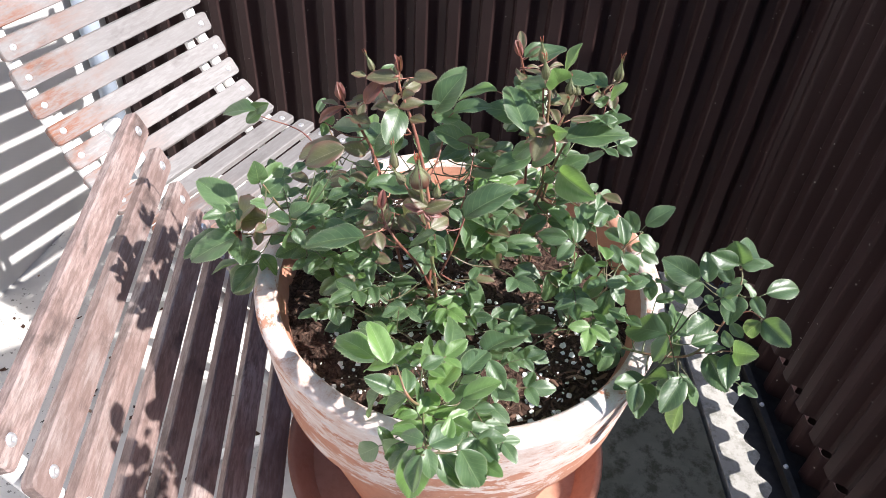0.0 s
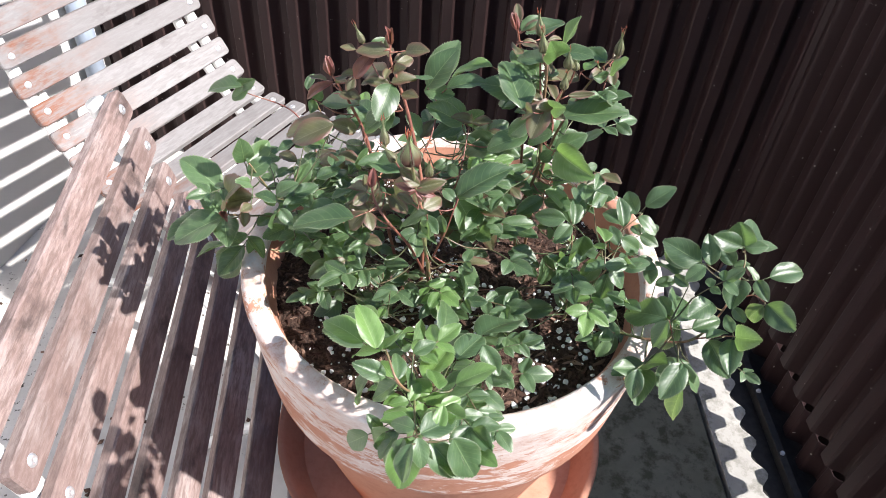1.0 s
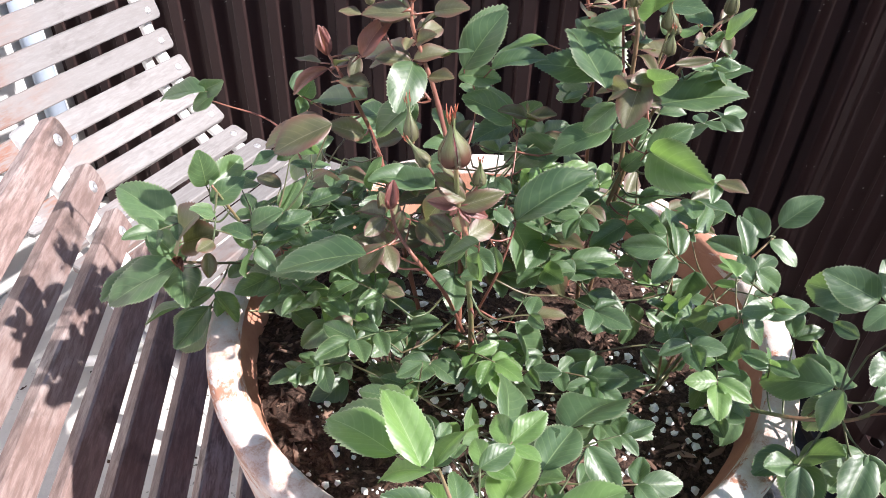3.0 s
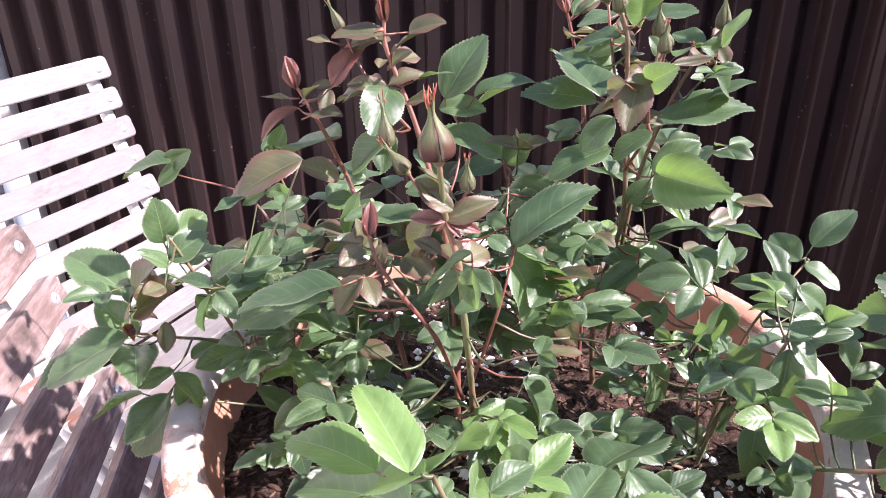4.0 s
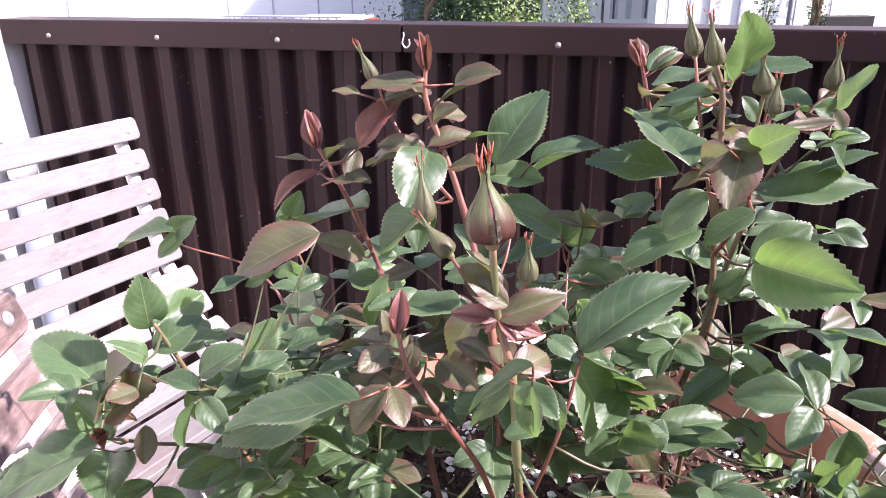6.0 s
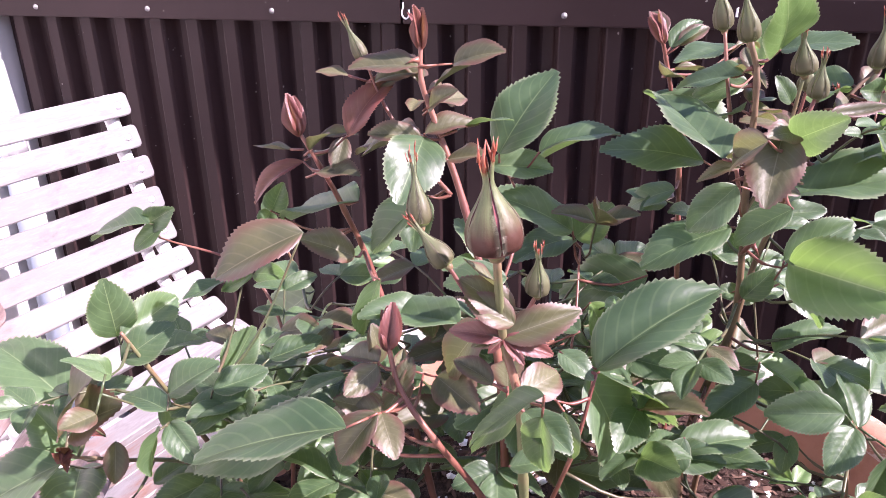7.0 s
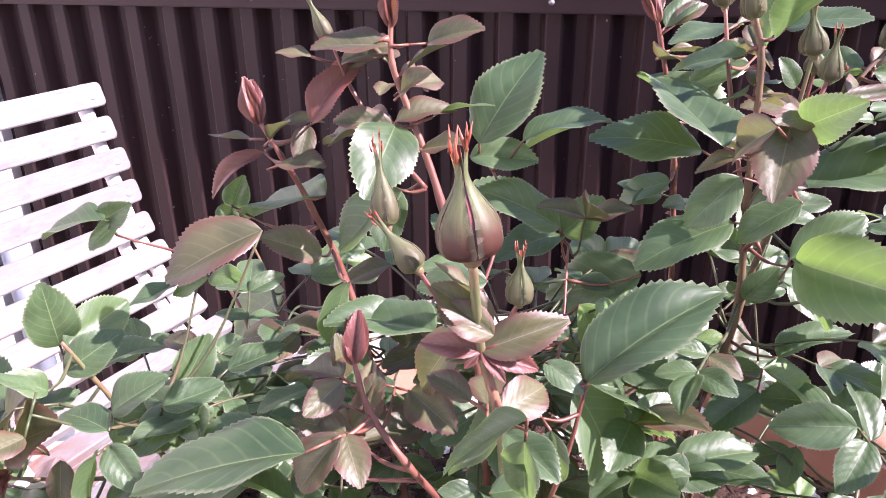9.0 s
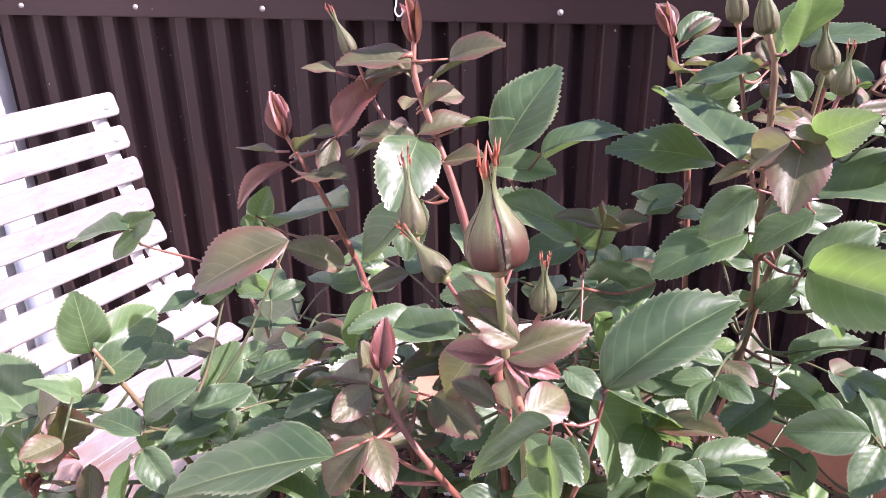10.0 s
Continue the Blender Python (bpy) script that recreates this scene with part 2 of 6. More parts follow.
M_POT_IN = terracotta("damp_terracotta", 0.30)
M_PIPE = plain("blue_grey_paint", (0.28, 0.33, 0.40), 0.4, 0.0, 0.1)
M_DARK = plain("dark_steel", (0.026, 0.024, 0.023), 0.5, 0.3, 0.4, 60)
M_SEPAL = bud_skin("green_sepal", (0.17, 0.16, 0.08), (0.20, 0.19, 0.10), (0.23, 0.27, 0.13), (0.36, 0.33, 0.24))
M_SEPAL_RED = bud_skin("purple_sepal", (0.085, 0.022, 0.020), (0.16, 0.075, 0.050), (0.27, 0.32, 0.15), (0.42, 0.40, 0.29))
M_SEPAL_TIP = plain("red_sepal_point", (0.34, 0.10, 0.055), 0.45, 0, 0.3, 300)
M_WHITE = plain("white_facade", (0.92, 0.92, 0.92), 0.9, 0, 0.03, 2)
M_PALEGREY = plain("pale_grey_facade", (0.74, 0.73, 0.72), 0.9, 0, 0.05, 2)
M_GREYPAINT = plain("grey_paint", (0.52, 0.53, 0.55), 0.6, 0, 0.1, 4)
M_GLASS_DARK = plain("dark_window_glass", (0.20, 0.21, 0.24), 0.1, 0, 0.1, 2)
M_PURPLE = plain("purple_cloth", (0.22, 0.08, 0.20), 0.8, 0, 0.1)
M_ORANGE = plain("orange_plastic", (0.55, 0.14, 0.08), 0.5, 0, 0.1)
M_TREE_DARK = plain("tree_leaves", (0.07, 0.13, 0.045), 0.6, 0, 0.5, 3)
M_TREE_LIGHT = plain("light_tree_leaves", (0.15, 0.24, 0.06), 0.6, 0, 0.4, 3)


# ---- building helpers ----
def mesh_of(name, bm, material, smooth=False):
    me = bpy.data.meshes.new(name)
    bm.normal_update()
    bm.to_mesh(me)
    bm.free()
    for mt in (material if isinstance(material, (list, tuple)) else (material,)):
        me.materials.append(mt)
    if smooth:
        me.polygons.foreach_set("use_smooth", [True] * len(me.polygons))
    return me


def part(name, bm, material, parent=None, label="", m=None, smooth=False):
    data = bm if isinstance(bm, bpy.types.Mesh) else mesh_of(name, bm, material, smooth)
    ob = new(name, data)
    ob.parent = parent
    if m is not None:
        ob.matrix_basis = m
    return tagged(ob, label)


def empty(name, x, y, z, rz, label, category, group="", kind=""):
    ob = new(name)
    ob.empty_display_size = 0.05
    ob.matrix_basis = pose(x, y, z, 0, 0, rz)
    return tagged(ob, label, category, group, kind)


def box(bm, x0, y0, z0, x1, y1, z1, bev=0.0):
    g = bmesh.ops.create_cube(bm, size=1)["verts"]
    for v in g:
        v.co = Vector((x0 + (v.co.x + 0.5) * (x1 - x0), y0 + (v.co.y + 0.5) * (y1 - y0), z0 + (v.co.z + 0.5) * (z1 - z0)))
    if bev:
        es = {e for v in g for e in v.link_edges}
        bmesh.ops.bevel(bm, geom=list(es), offset=bev, segments=2, affect="EDGES", profile=0.6)
    return bm


def tube(bm, pts, radii, seg=8, cap=True):
    """A round tube along points."""
    pts = [Vector(p) for p in pts]
    rings = []
    side = None
    for i, p in enumerate(pts):
        d = (pts[min(i + 1, len(pts) - 1)] - pts[max(i - 1, 0)]).normalized()
        if side is None:
            side = d.cross(Vector((0, 0, 1)))
            if side.length < 0.05:
                side = d.cross(Vector((1, 0, 0)))
        side = (side - d * side.dot(d)).normalized()
        up = d.cross(side)
        r = radii[i] if isinstance(radii, (list, tuple)) else radii
        rings.append([bm.verts.new(p + (side * math.cos(a) + up * math.sin(a)) * r) for a in (2 * math.pi * k / seg for k in range(seg))])
    for a, b in zip(rings, rings[1:]):
        for k in range(seg):
            bm.faces.new((a[k], a[(k + 1) % seg], b[(k + 1) % seg], b[k]))
    if cap:
        bm.faces.new(rings[0][::-1])
        bm.faces.new(rings[-1])
    return bm


def lathe(bm, prof, seg=64, cx=0, cy=0):
    """A profile of (radius, height) turned round the z axis."""
    rings = [[bm.verts.new((cx + r * math.cos(2 * math.pi * k / seg), cy + r * math.sin(2 * math.pi * k / seg), z)) for k in range(seg)] for r, z in prof]
    for a, b in zip(rings, rings[1:]):
        for k in range(seg):
            bm.faces.new((a[k], a[(k + 1) % seg], b[(k + 1) % seg], b[k]))
    return rings


def bend(pts, n=12):
    """A smooth line through points (Catmull-Rom)."""
    p = [Vector(q) for q in pts]
    p = [p[0] * 2 - p[1]] + p + [p[-1] * 2 - p[-2]]
    out = []
    for i in range(1, len(p) - 2):
        a, b, c, d = p[i - 1:i + 3]
        for k in range(n):
            t = k / n
            out.append(0.5 * (2 * b + (c - a) * t + (2 * a - 5 * b + 4 * c - d) * t * t + (3 * b - a - 3 * c + d) * t ** 3))
    out.append(p[-2])
    return out


# ---- setting ----
def sheet_profile(x0, x1, pitch, y, depth):
    """Trapezoid corrugation seen from above."""
    pts, x = [], x0
    while x < x1:
        for f, d in ((0.0, 0.04), (0.03, 0), (0.31, 0), (0.35, 0.06), (0.39, 0.17), (0.53, 0.83), (0.57, 0.94), (0.61, 1), (0.83, 1), (0.86, 0.94), (0.89, 0.83), (0.97, 0.17)):
            pts.append((x + f * pitch, y + d * depth))
        x += pitch
    return pts


FENCE_Y, PITCH = 1.682, 0.0781
END = 0.575                             # where the fence turns towards the house
TURN_AT = math.degrees(math.atan2(-0.9585, 0.285))


def slab(name, corners, top, material, label):
    """A flat piece of floor with the given corners."""
    bm = bmesh.new()
    face = bm.faces.new([bm.verts.new((x, y, -0.12)) for x, y in corners])
    up = bmesh.ops.extrude_face_region(bm, geom=[face])["geom"]
    bmesh.ops.translate(bm, verts=[v for v in up if isinstance(v, bmesh.types.BMVert)], vec=(0, 0, 0.12 + top))
    bmesh.ops.recalc_face_normals(bm, faces=bm.faces[:])
    return tagged(part(name, bm, material), label, "floor", kind="structure")


def side_x(y, inside=0.0):
    """Where the side fence runs at y, or a line so far inside it."""
    return END + (FENCE_Y - y) * 0.2974 - inside * 1.0433


slab("floor", ((-1.5, -3.2), (0.29, -3.2), (0.29, 1.8), (-1.5, 1.8)), 0.0, M_FLOOR, "pale worn concrete floor with leaf litter")
slab("floor_strip", ((0.29, -3.2), (side_x(-3.2, 0.157), -3.2), (side_x(1.8, 0.157), 1.8), (0.29, 1.8)), -0.004, M_MOSS, "dark mossy concrete strip along the edge")
# the edging's wavy outer edge is shaped as the outline of the sunlit band
wavy = []
for k in range(521):
    a = -0.12 + 0.01 * k
    d = 0.0625 - 0.0125 * math.cos(2 * math.pi * (a - 0.365) / PITCH)
    wavy.append((END + 0.285 * a - 0.9585 * d, FENCE_Y - 0.9585 * a - 0.285 * d))
slab("floor_edge", [(side_x(wavy[0][1], 0.145), wavy[0][1])] + [(side_x(wavy[-1][1], 0.145), wavy[-1][1])] + wavy[::-1], -0.003, M_EDGE, "pale grey concrete edging, its outer side cut to the outline of the sunlit band")
# dark strip that stands for the deep shade along the fence foot
slab("floor_rail", ((side_x(-3.2, 0.10), -3.2), (side_x(-3.2) + 0.08, -3.2), (side_x(1.8) + 0.08, 1.8), (side_x(1.8, 0.10), 1.8)), -0.014, M_DARK, "dark strip put in for the shade at the foot of the fence")


def sheet(x0, x1, foot, top=0.99):
    """Corrugated sheet along x, its face at y = 0."""
    bm, t = bmesh.new(), 0.0012
    prof = sheet_profile(x0, x1, PITCH, 0, 0.030)
    grid = [[bm.verts.new((x, y + dy, z)) for x, y in prof] for z, dy in ((foot, 0), (top, 0), (top, t), (foot, t))]
    for a, b in zip(grid, grid[1:] + grid[:1]):
        for k in range(len(prof) - 1):
            bm.faces.new((a[k], a[k + 1], b[k + 1], b[k]))
    bmesh.ops.recalc_face_normals(bm, faces=bm.faces[:])
    return bm


fence = tagged(part("wall_north", sheet(-1.156 - PITCH, END + 0.02, 0.0), M_FENCE, None, "", pose(0, FENCE_Y, 0)), "dark brown corrugated sheet-metal parapet fence", "fence", kind="structure")
for x0, x1 in ((-1.190, -0.3312), (-0.3288, END + 0.03)):
    bm = bmesh.new()
    box(bm, x0, -0.022, 0.972, x1, 0.063, 1.021, 0.003)
    part("cap", bm, M_FENCE, fence, "folded brown metal cap")
side = tagged(part("wall_east", sheet(0.0, 5.09, 0.124), M_FENCE, None, "", pose(END, FENCE_Y, 0, 0, 0, TURN_AT)), "dark brown corrugated fence returning towards the house", "fence", kind="structure")
# added lower sheet: the slit over it lets a band of sun onto the edging
part("kick_sheet", sheet(0.0, 5.09, -0.014, 0.0955), M_FENCE, side, "lower sheet added outside, with an open slit above it that lets in a band of sun", pose(0.009, 0.027, 0))
# added dark block that hides the bright outside behind the slit
bm = bmesh.new()
box(bm, 0.0, 0.075, -0.10, 5.09, 0.45, 0.060, 0.002)
part("flashing", bm, M_DARK, side, "dark block added outside to keep the view through the slit dark")
bm = bmesh.new()
box(bm, 0.03, -0.022, 0.972, 5.09, 0.063, 1.021, 0.003)
part("cap", bm, M_FENCE, side, "folded brown metal cap")
for x in (-1.075, -0.827, -0.573, -0.053, 0.484):
    bm = bmesh.new()
    lathe(bm, [(0.0001, 0.005), (0.0025, 0.0045), (0.0046, 0.002), (0.0052, 0)], 12)
    part("screw", bm, M_SCREW, fence, "galvanised roofing screw", pose(x, -0.022, 0.990, 90, 0, 0), True)
for x, z, w, h in ((0.211, 0.999, 0.0018, 0.007), (0.468, 0.984, 0.005, 0.0026), (0.476, 0.990, 0.0022, 0.002), (0.503, 0.986, 0.004, 0.0018)):
    bm = bmesh.new()
    box(bm, -w, -0.0015, -h, w, 0.001, h, 0.001)
    for v in bm.verts:
        v.co += Vector((noise.noise(v.co * 300), 0, noise.noise(v.co * 300 + Vector((5, 5, 5))))) * w * 0.5
    part("paint_flake", bm, M_WHITE, fence, "curled flake of pale paint", pose(x, -0.0225, z))
bm = bmesh.new()
box(bm, -0.007, -0.004, 0.0, 0.007, 0.002, 0.972, 0.001)
part("corner_trim", bm, M_FENCE, fence, "folded corner strip", pose(END, -0.006, 0, 0, 0, TURN_AT / 2))
# a bent wire hook on the cap
bm = bmesh.new()
tube(bm, bend([(0, 0, 0.014), (0.002, -0.006, 0.008), (0, -0.008, -0.004), (0.006, -0.006, -0.012), (0.012, -0.004, -0.006), (0.011, -0.004, 0.003)], 6), 0.0015, 8)
part("hook", bm, M_BOLT, fence, "bent white wire hook", pose(-0.327, -0.022, 0.993), True)

bm = bmesh.new()
box(bm, -1.50, -3.2, 0, -1.190, 1.80, 1.9)
tagged(part("wall_west", bm, M_WALL), "white rendered wall beside the fence", "wall", kind="structure")
bm = bmesh.new()
box(bm, -1.50, -3.5, -4.2, 2.70, -3.2, 2.6)
tagged(part("wall_south", bm, M_WALL), "plain white rendered house wall behind the balcony", "wall", kind="structure")
bm = bmesh.new()
box(bm, -1.50, -3.2, -4.2, 0.50, 1.76, -0.12)
tagged(part("wall_base", bm, M_WALL), "white rendered base under the balcony", "wall", kind="structure")
# galvanised downpipe in the corner
pipe = empty("downpipe", -1.152, 1.60, 0, 0, "pale blue-grey painted downpipe in the corner by the fence", "pipe")
bm = bmesh.new()
tube(bm, [(0, 0, 0.0), (0, 0, 0.79)], 0.026, 20)
part("pipe", bm, M_PIPE, pipe, "", None, True)
for z in (0.25, 0.72):
    bm = bmesh.new()
    tube(bm, [(0, 0, z - 0.012), (0, 0, z + 0.012)], 0.029, 20)
    part("clamp", bm, M_BOLT, pipe, "", None, True)

bar = empty("angle_bar", 0.687, 1.267, 0, TURN_AT, "dark steel angle bar with bolts along the fence foot", "metal bar")
bm = bmesh.new()
box(bm, -0.15, -0.009, -0.014, 0.60, 0.008, 0.012, 0.002)
part("bar", bm, M_DARK, bar)
for x in (-0.15, -0.03, 0.13, 0.29):
    bm = bmesh.new()
    lathe(bm, [(0.0001, 0.005), (0.0045, 0.0045), (0.006, 0)], 6)
    part("bolt", bm, M_BOLT, bar, "rusty bolt head", pose(x, 0, 0.012), False)


def slat_mesh(length, width, thick):
    bm = bmesh.new()
    h, w, r = length / 2, width / 2, min(0.009, width * 0.25)
    out = []
    for cx, cy, a0 in ((h - r, w - r, 0), (-h + r, w - r, 90), (-h + r, -w + r, 180), (h - r, -w + r, 270)):
        for a in (0, 30, 60, 90):
            out.append((cx + r * math.cos(radians(a0 + a)), cy + r * math.sin(radians(a0 + a))))
    c = 0.002
    rings = []
    for s, z in ((c, -thick / 2), (0, -thick / 2 + c), (0, thick / 2 - c), (c, thick / 2)):
        rings.append([bm.verts.new((x * (1 - s / h), y * (1 - s / w), z)) for x, y in out])
    n = len(out)
    for a, b in zip(rings, rings[1:]):
        for k in range(n):
            bm.faces.new((a[k], a[(k + 1) % n], b[(k + 1) % n], b[k]))
    bm.faces.new(rings[0][::-1])
    bm.faces.new(rings[-1])
    return bm


def bolt_mesh():
    bm = bmesh.new()
    lathe(bm, [(0.0001, 0.0012), (0.0016, 0.0010), (0.0022, 0.0024), (0.0050, 0.0020), (0.0068, 0.0004), (0.0070, -0.001)], 14)
    return mesh_of("bolt", bm, M_BOLT, True)


BOLT = bolt_mesh()


def slat_chair(u, span, rz, prof, width, material, label):
    """A chair of slats bolted over two bent tubes. prof: (forward, height) of each slat, from the top of the back to the front of the seat;
    u: the middle of the slats along their length; span: between the tubes; rz: the turn of the chair."""
    ch = empty("slatted_chair", 0, 0, 0, rz, label, "chair", "slatted chairs")
    sm = mesh_of("slat", slat_mesh(span + 0.050, width, 0.016), material)
    pts = [Vector((0, v, z)) for v, z in prof]
    normals = []
    for i, p in enumerate(pts):
        d = (pts[min(i + 1, len(pts) - 1)] - pts[max(i - 1, 0)]).normalized()
        n = Vector((0, -d.z, d.y))
        normals.append(n)
        m = Matrix.Translation((u, p.y, p.z)) @ Matrix(((1, 0, 0), (0, d.y, n.y), (0, d.z, n.z))).to_4x4()
        m = m @ pose(random.uniform(-0.002, 0.002), 0, 0, random.uniform(-1.5, 1.5), 0, random.uniform(-0.25, 0.25))
        sl = part("slat", sm, None, ch, "", m)
        for s in (-1, 1):
            part("bolt", BOLT, None, sl, "", pose(s * span / 2, random.uniform(-0.002, 0.002), 0.008))
    back = [p - n * 0.020 for p, n in zip(pts, normals)]
    top = back[0] + (back[0] - back[1]).normalized() * (0.55 * width)
    for s in (-1, 1):
        line = [top] + back
        bm = bmesh.new()
        x = u + s * span / 2
        tube(bm, [(x, q.y, q.z) for q in bend(line, 4)], 0.0125, 12)
        part("side_tube", bm, M_STEEL, ch, "white enamelled steel tube", None, True)
        f, k = back[-1], back[4]
        bm = bmesh.new()
        tube(bm, bend([(x, f.y, f.z), (x, f.y - 0.02, f.z - 0.05), (x, back[0].y - 0.02, 0.012)], 6), 0.011, 10)
        part("leg", bm, M_STEEL, ch, "", None, True)
        bm = bmesh.new()
        tube(bm, bend([(x - s * 0.026, k.y, k.z), (x - s * 0.026, k.y + 0.05, k.z - 0.10), (x - s * 0.026, f.y - 0.03, 0.012)], 6), 0.011, 10)
        part("leg", bm, M_STEEL, ch, "", None, True)
    for v in (back[-1].y, back[0].y + 0.06):
        z = back[-1].z - 0.02 if v == back[-1].y else 0.10
        if v == back[-1].y:
            bm = bmesh.new()
            tube(bm, [(u - span / 2, v, z), (u + span / 2, v, z)], 0.009, 10)
            part("cross_tube", bm, M_STEEL, ch, "", None, True)
    return ch


# the two chairs stand at an angle to each other, both with their backs towards the white wall
CH1 = [(-0.143, 0.841), (-0.125, 0.783), (-0.109, 0.724), (-0.089, 0.666), (-0.071, 0.606), (-0.042, 0.557), (-0.011, 0.512), (0.028, 0.470), (0.086, 0.445), (0.147, 0.439), (0.206, 0.440), (0.264, 0.441), (0.322, 0.443), (0.380, 0.446), (0.438, 0.449)]
CH2 = [(-1.181, 0.841), (-1.164, 0.786), (-1.147, 0.731), (-1.129, 0.677), (-1.111, 0.620), (-1.080, 0.571), (-1.051, 0.524), (-1.015, 0.481), (-0.958, 0.452), (-0.898, 0.442), (-0.840, 0.442), (-0.782, 0.444), (-0.723, 0.447), (-0.665, 0.451), (-0.607, 0.455)]
slat_chair(-0.668, 0.47, -71.14, CH1, 0.0388, M_WOOD_BROWN, "red-brown weathered slatted wooden chair carrying the flower pot")
slat_chair(-1.029, 0.411, -105.28, CH2, 0.041, M_WOOD_PALE, "sun-bleached grey slatted wooden chair by the fence")

# ---- pot ----
PX, PY = 0.055, 0.700
saucer = empty("saucer", PX, PY, 0.449, 0, "plain terracotta saucer on the chair seat", "saucer")
bm = bmesh.new()
lathe(bm, [(0.001, 0), (0.188, 0), (0.197, 0.004), (0.2015, 0.010), (0.1925, 0.014), (0.001, 0.012)], 72)
part("base", bm, M_SAUCER, saucer, "", None, True)
bm = bmesh.new()
lathe(bm, [(0.2015, 0.010), (0.222, 0.040), (0.2265, 0.046), (0.2235, 0.050), (0.216, 0.047), (0.1925, 0.014)], 72)
part("rim", bm, M_SAUCER, saucer, "raised terracotta saucer rim", None, True)
pot = empty("flower_pot", PX, PY, 0.461, 0, "large lime-whitened terracotta pot, peeling, on a saucer", "flower pot")
H = 0.374
bm = bmesh.new()
lathe(bm, [(0.001, 0.0), (0.138, 0.0), (0.145, 0.006), (0.2045, H - 0.142), (0.208, H - 0.132)], 80)
part("body", bm, M_POT_BODY, pot, "bare terracotta pot wall with lime streaks", None, True)
bm = bmesh.new()
lathe(bm, [(0.203, H - 0.139), (0.2115, H - 0.139), (0.2148, H - 0.136), (0.2158, H - 0.130), (0.2225, H - 0.072), (0.2282, H - 0.014), (0.2300, H - 0.006), (0.2285, H - 0.002), (0.2245, H), (0.2105, H), (0.2070, H - 0.003), (0.2050, H - 0.010)], 96)
part("rim", bm, M_POT, pot, "whitened terracotta rim with peeling patches", None, True)
bm = bmesh.new()
lathe(bm, [(0.2050, H - 0.010), (0.182, H - 0.100), (0.145, H - 0.2), (0.125, 0.02)], 96)
part("inner_wall", bm, M_POT_IN, pot, "damp orange terracotta inner wall", None, True)
SOIL_Z = 0.461 + H - 0.036


def soil_height(x, y):
    r = math.hypot(x, y) / 0.200
    return 0.011 * noise.noise((x * 14, y * 14, 3)) + 0.005 * noise.noise((x * 45, y * 45, 1)) + 0.0025 * noise.noise((x * 130, y * 130, 5)) - 0.008 * r ** 4


bm = bmesh.new()
rings = []
for i in range(31):
    r = 0.2025 * i / 30
    rings.append([bm.verts.new((r * math.cos(a), r * math.sin(a), soil_height(r * math.cos(a), r * math.sin(a)))) for a in (2 * math.pi * k / 120 for k in range(120))])
for a, b in zip(rings, rings[1:]):
    for k in range(120):
        bm.faces.new((a[k], a[(k + 1) % 120], b[(k + 1) % 120], b[k]))
bmesh.ops.remove_doubles(bm, verts=bm.verts[:], dist=1e-5)
tagged(part("potting_soil", bm, M_SOIL, None, "", pose(PX, PY, SOIL_Z), True), "dark moist fibrous potting soil in the pot", "soil", kind="stuff")


def scatter(name, count, lo, hi, flat, material, label, long=1.0):
    """Loose bits lying on the soil, joined."""
    verts, faces = [], []
    for q in range(count):
        a, r = random.uniform(0, 2 * math.pi), 0.198 * math.sqrt(random.random())
        x, y = r * math.cos(a), r * math.sin(a)
        if name == "perlite" and noise.noise((x * 9, y * 9, 8)) < -0.12:
            continue
        s = lo + (hi - lo) * random.random() ** 2.2
        m = Matrix.Translation((x, y, soil_height(x, y) + s * flat * 0.3)) @ Euler((random.uniform(-0.5, 0.5), random.uniform(-0.5, 0.5), random.uniform(0, 6.3))).to_matrix().to_4x4()
        b = len(verts)
        for vx, vy, vz in ((1, 0, 0), (-1, 0, 0), (0, 1, 0), (0, -1, 0), (0, 0, 1), (0, 0, -1), (.6, .6, .5), (-.6, .6, .5), (.6, -.6, .5), (-.6, -.6, .5)):
            verts.append(m @ Vector((vx * s * long * random.uniform(.75, 1.2), vy * s * random.uniform(.75, 1.2), vz * s * flat * random.uniform(.75, 1.2))))
        for f in ((4, 6, 7), (4, 7, 9), (4, 9, 8), (4, 8, 6), (6, 2, 7), (7, 1, 9), (9, 3, 8), (8, 0, 6), (0, 2, 6), (2, 1, 7), (1, 3, 9), (3, 0, 8), (5, 2, 0), (5, 1, 2), (5, 3, 1), (5, 0, 3)):
            faces.append([b + k for k in f])
    me = bpy.data.meshes.new(name)
    me.from_pydata(verts, [], faces)
    me.materials.append(material)
    tagged(part(name, me, None, None, "", pose(PX, PY, SOIL_Z)), label, name, kind="stuff")


scatter("perlite", 1350, 0.0009, 0.0045, 0.8, M_PERLITE, "white perlite grains scattered over the potting soil")
scatter("bark_chips", 7000, 0.0004, 0.0025, 0.40, M_BARK, "brown bark fibres in the potting soil", 3.6)

# dead leaf crumbs on the floor under the chairs
verts, faces = [], []
rnd = random.Random(5)
for q in range(260):
    x, y, k = rnd.uniform(-1.15, 0.1), rnd.uniform(0.2, 1.6), rnd.uniform(0.003, 0.010)
    a, b = rnd.uniform(0, 6.3), len(verts)
    for u, v, z in ((1, 0, .3), (.2, .6, .5), (-1, .1, .2), (-.1, -.6, .6), (0, 0, 1)):
        verts.append((x + k * (u * math.cos(a) - v * math.sin(a)), y + k * (u * math.sin(a) + v * math.cos(a)), 0.001 + k * z * .35))
    faces += [(b, b + 1, b + 4), (b + 1, b + 2, b + 4), (b + 2, b + 3, b + 4), (b + 3, b, b + 4), (b, b + 3, b + 2, b + 1)]
me = bpy.data.meshes.new("leaf_litter")
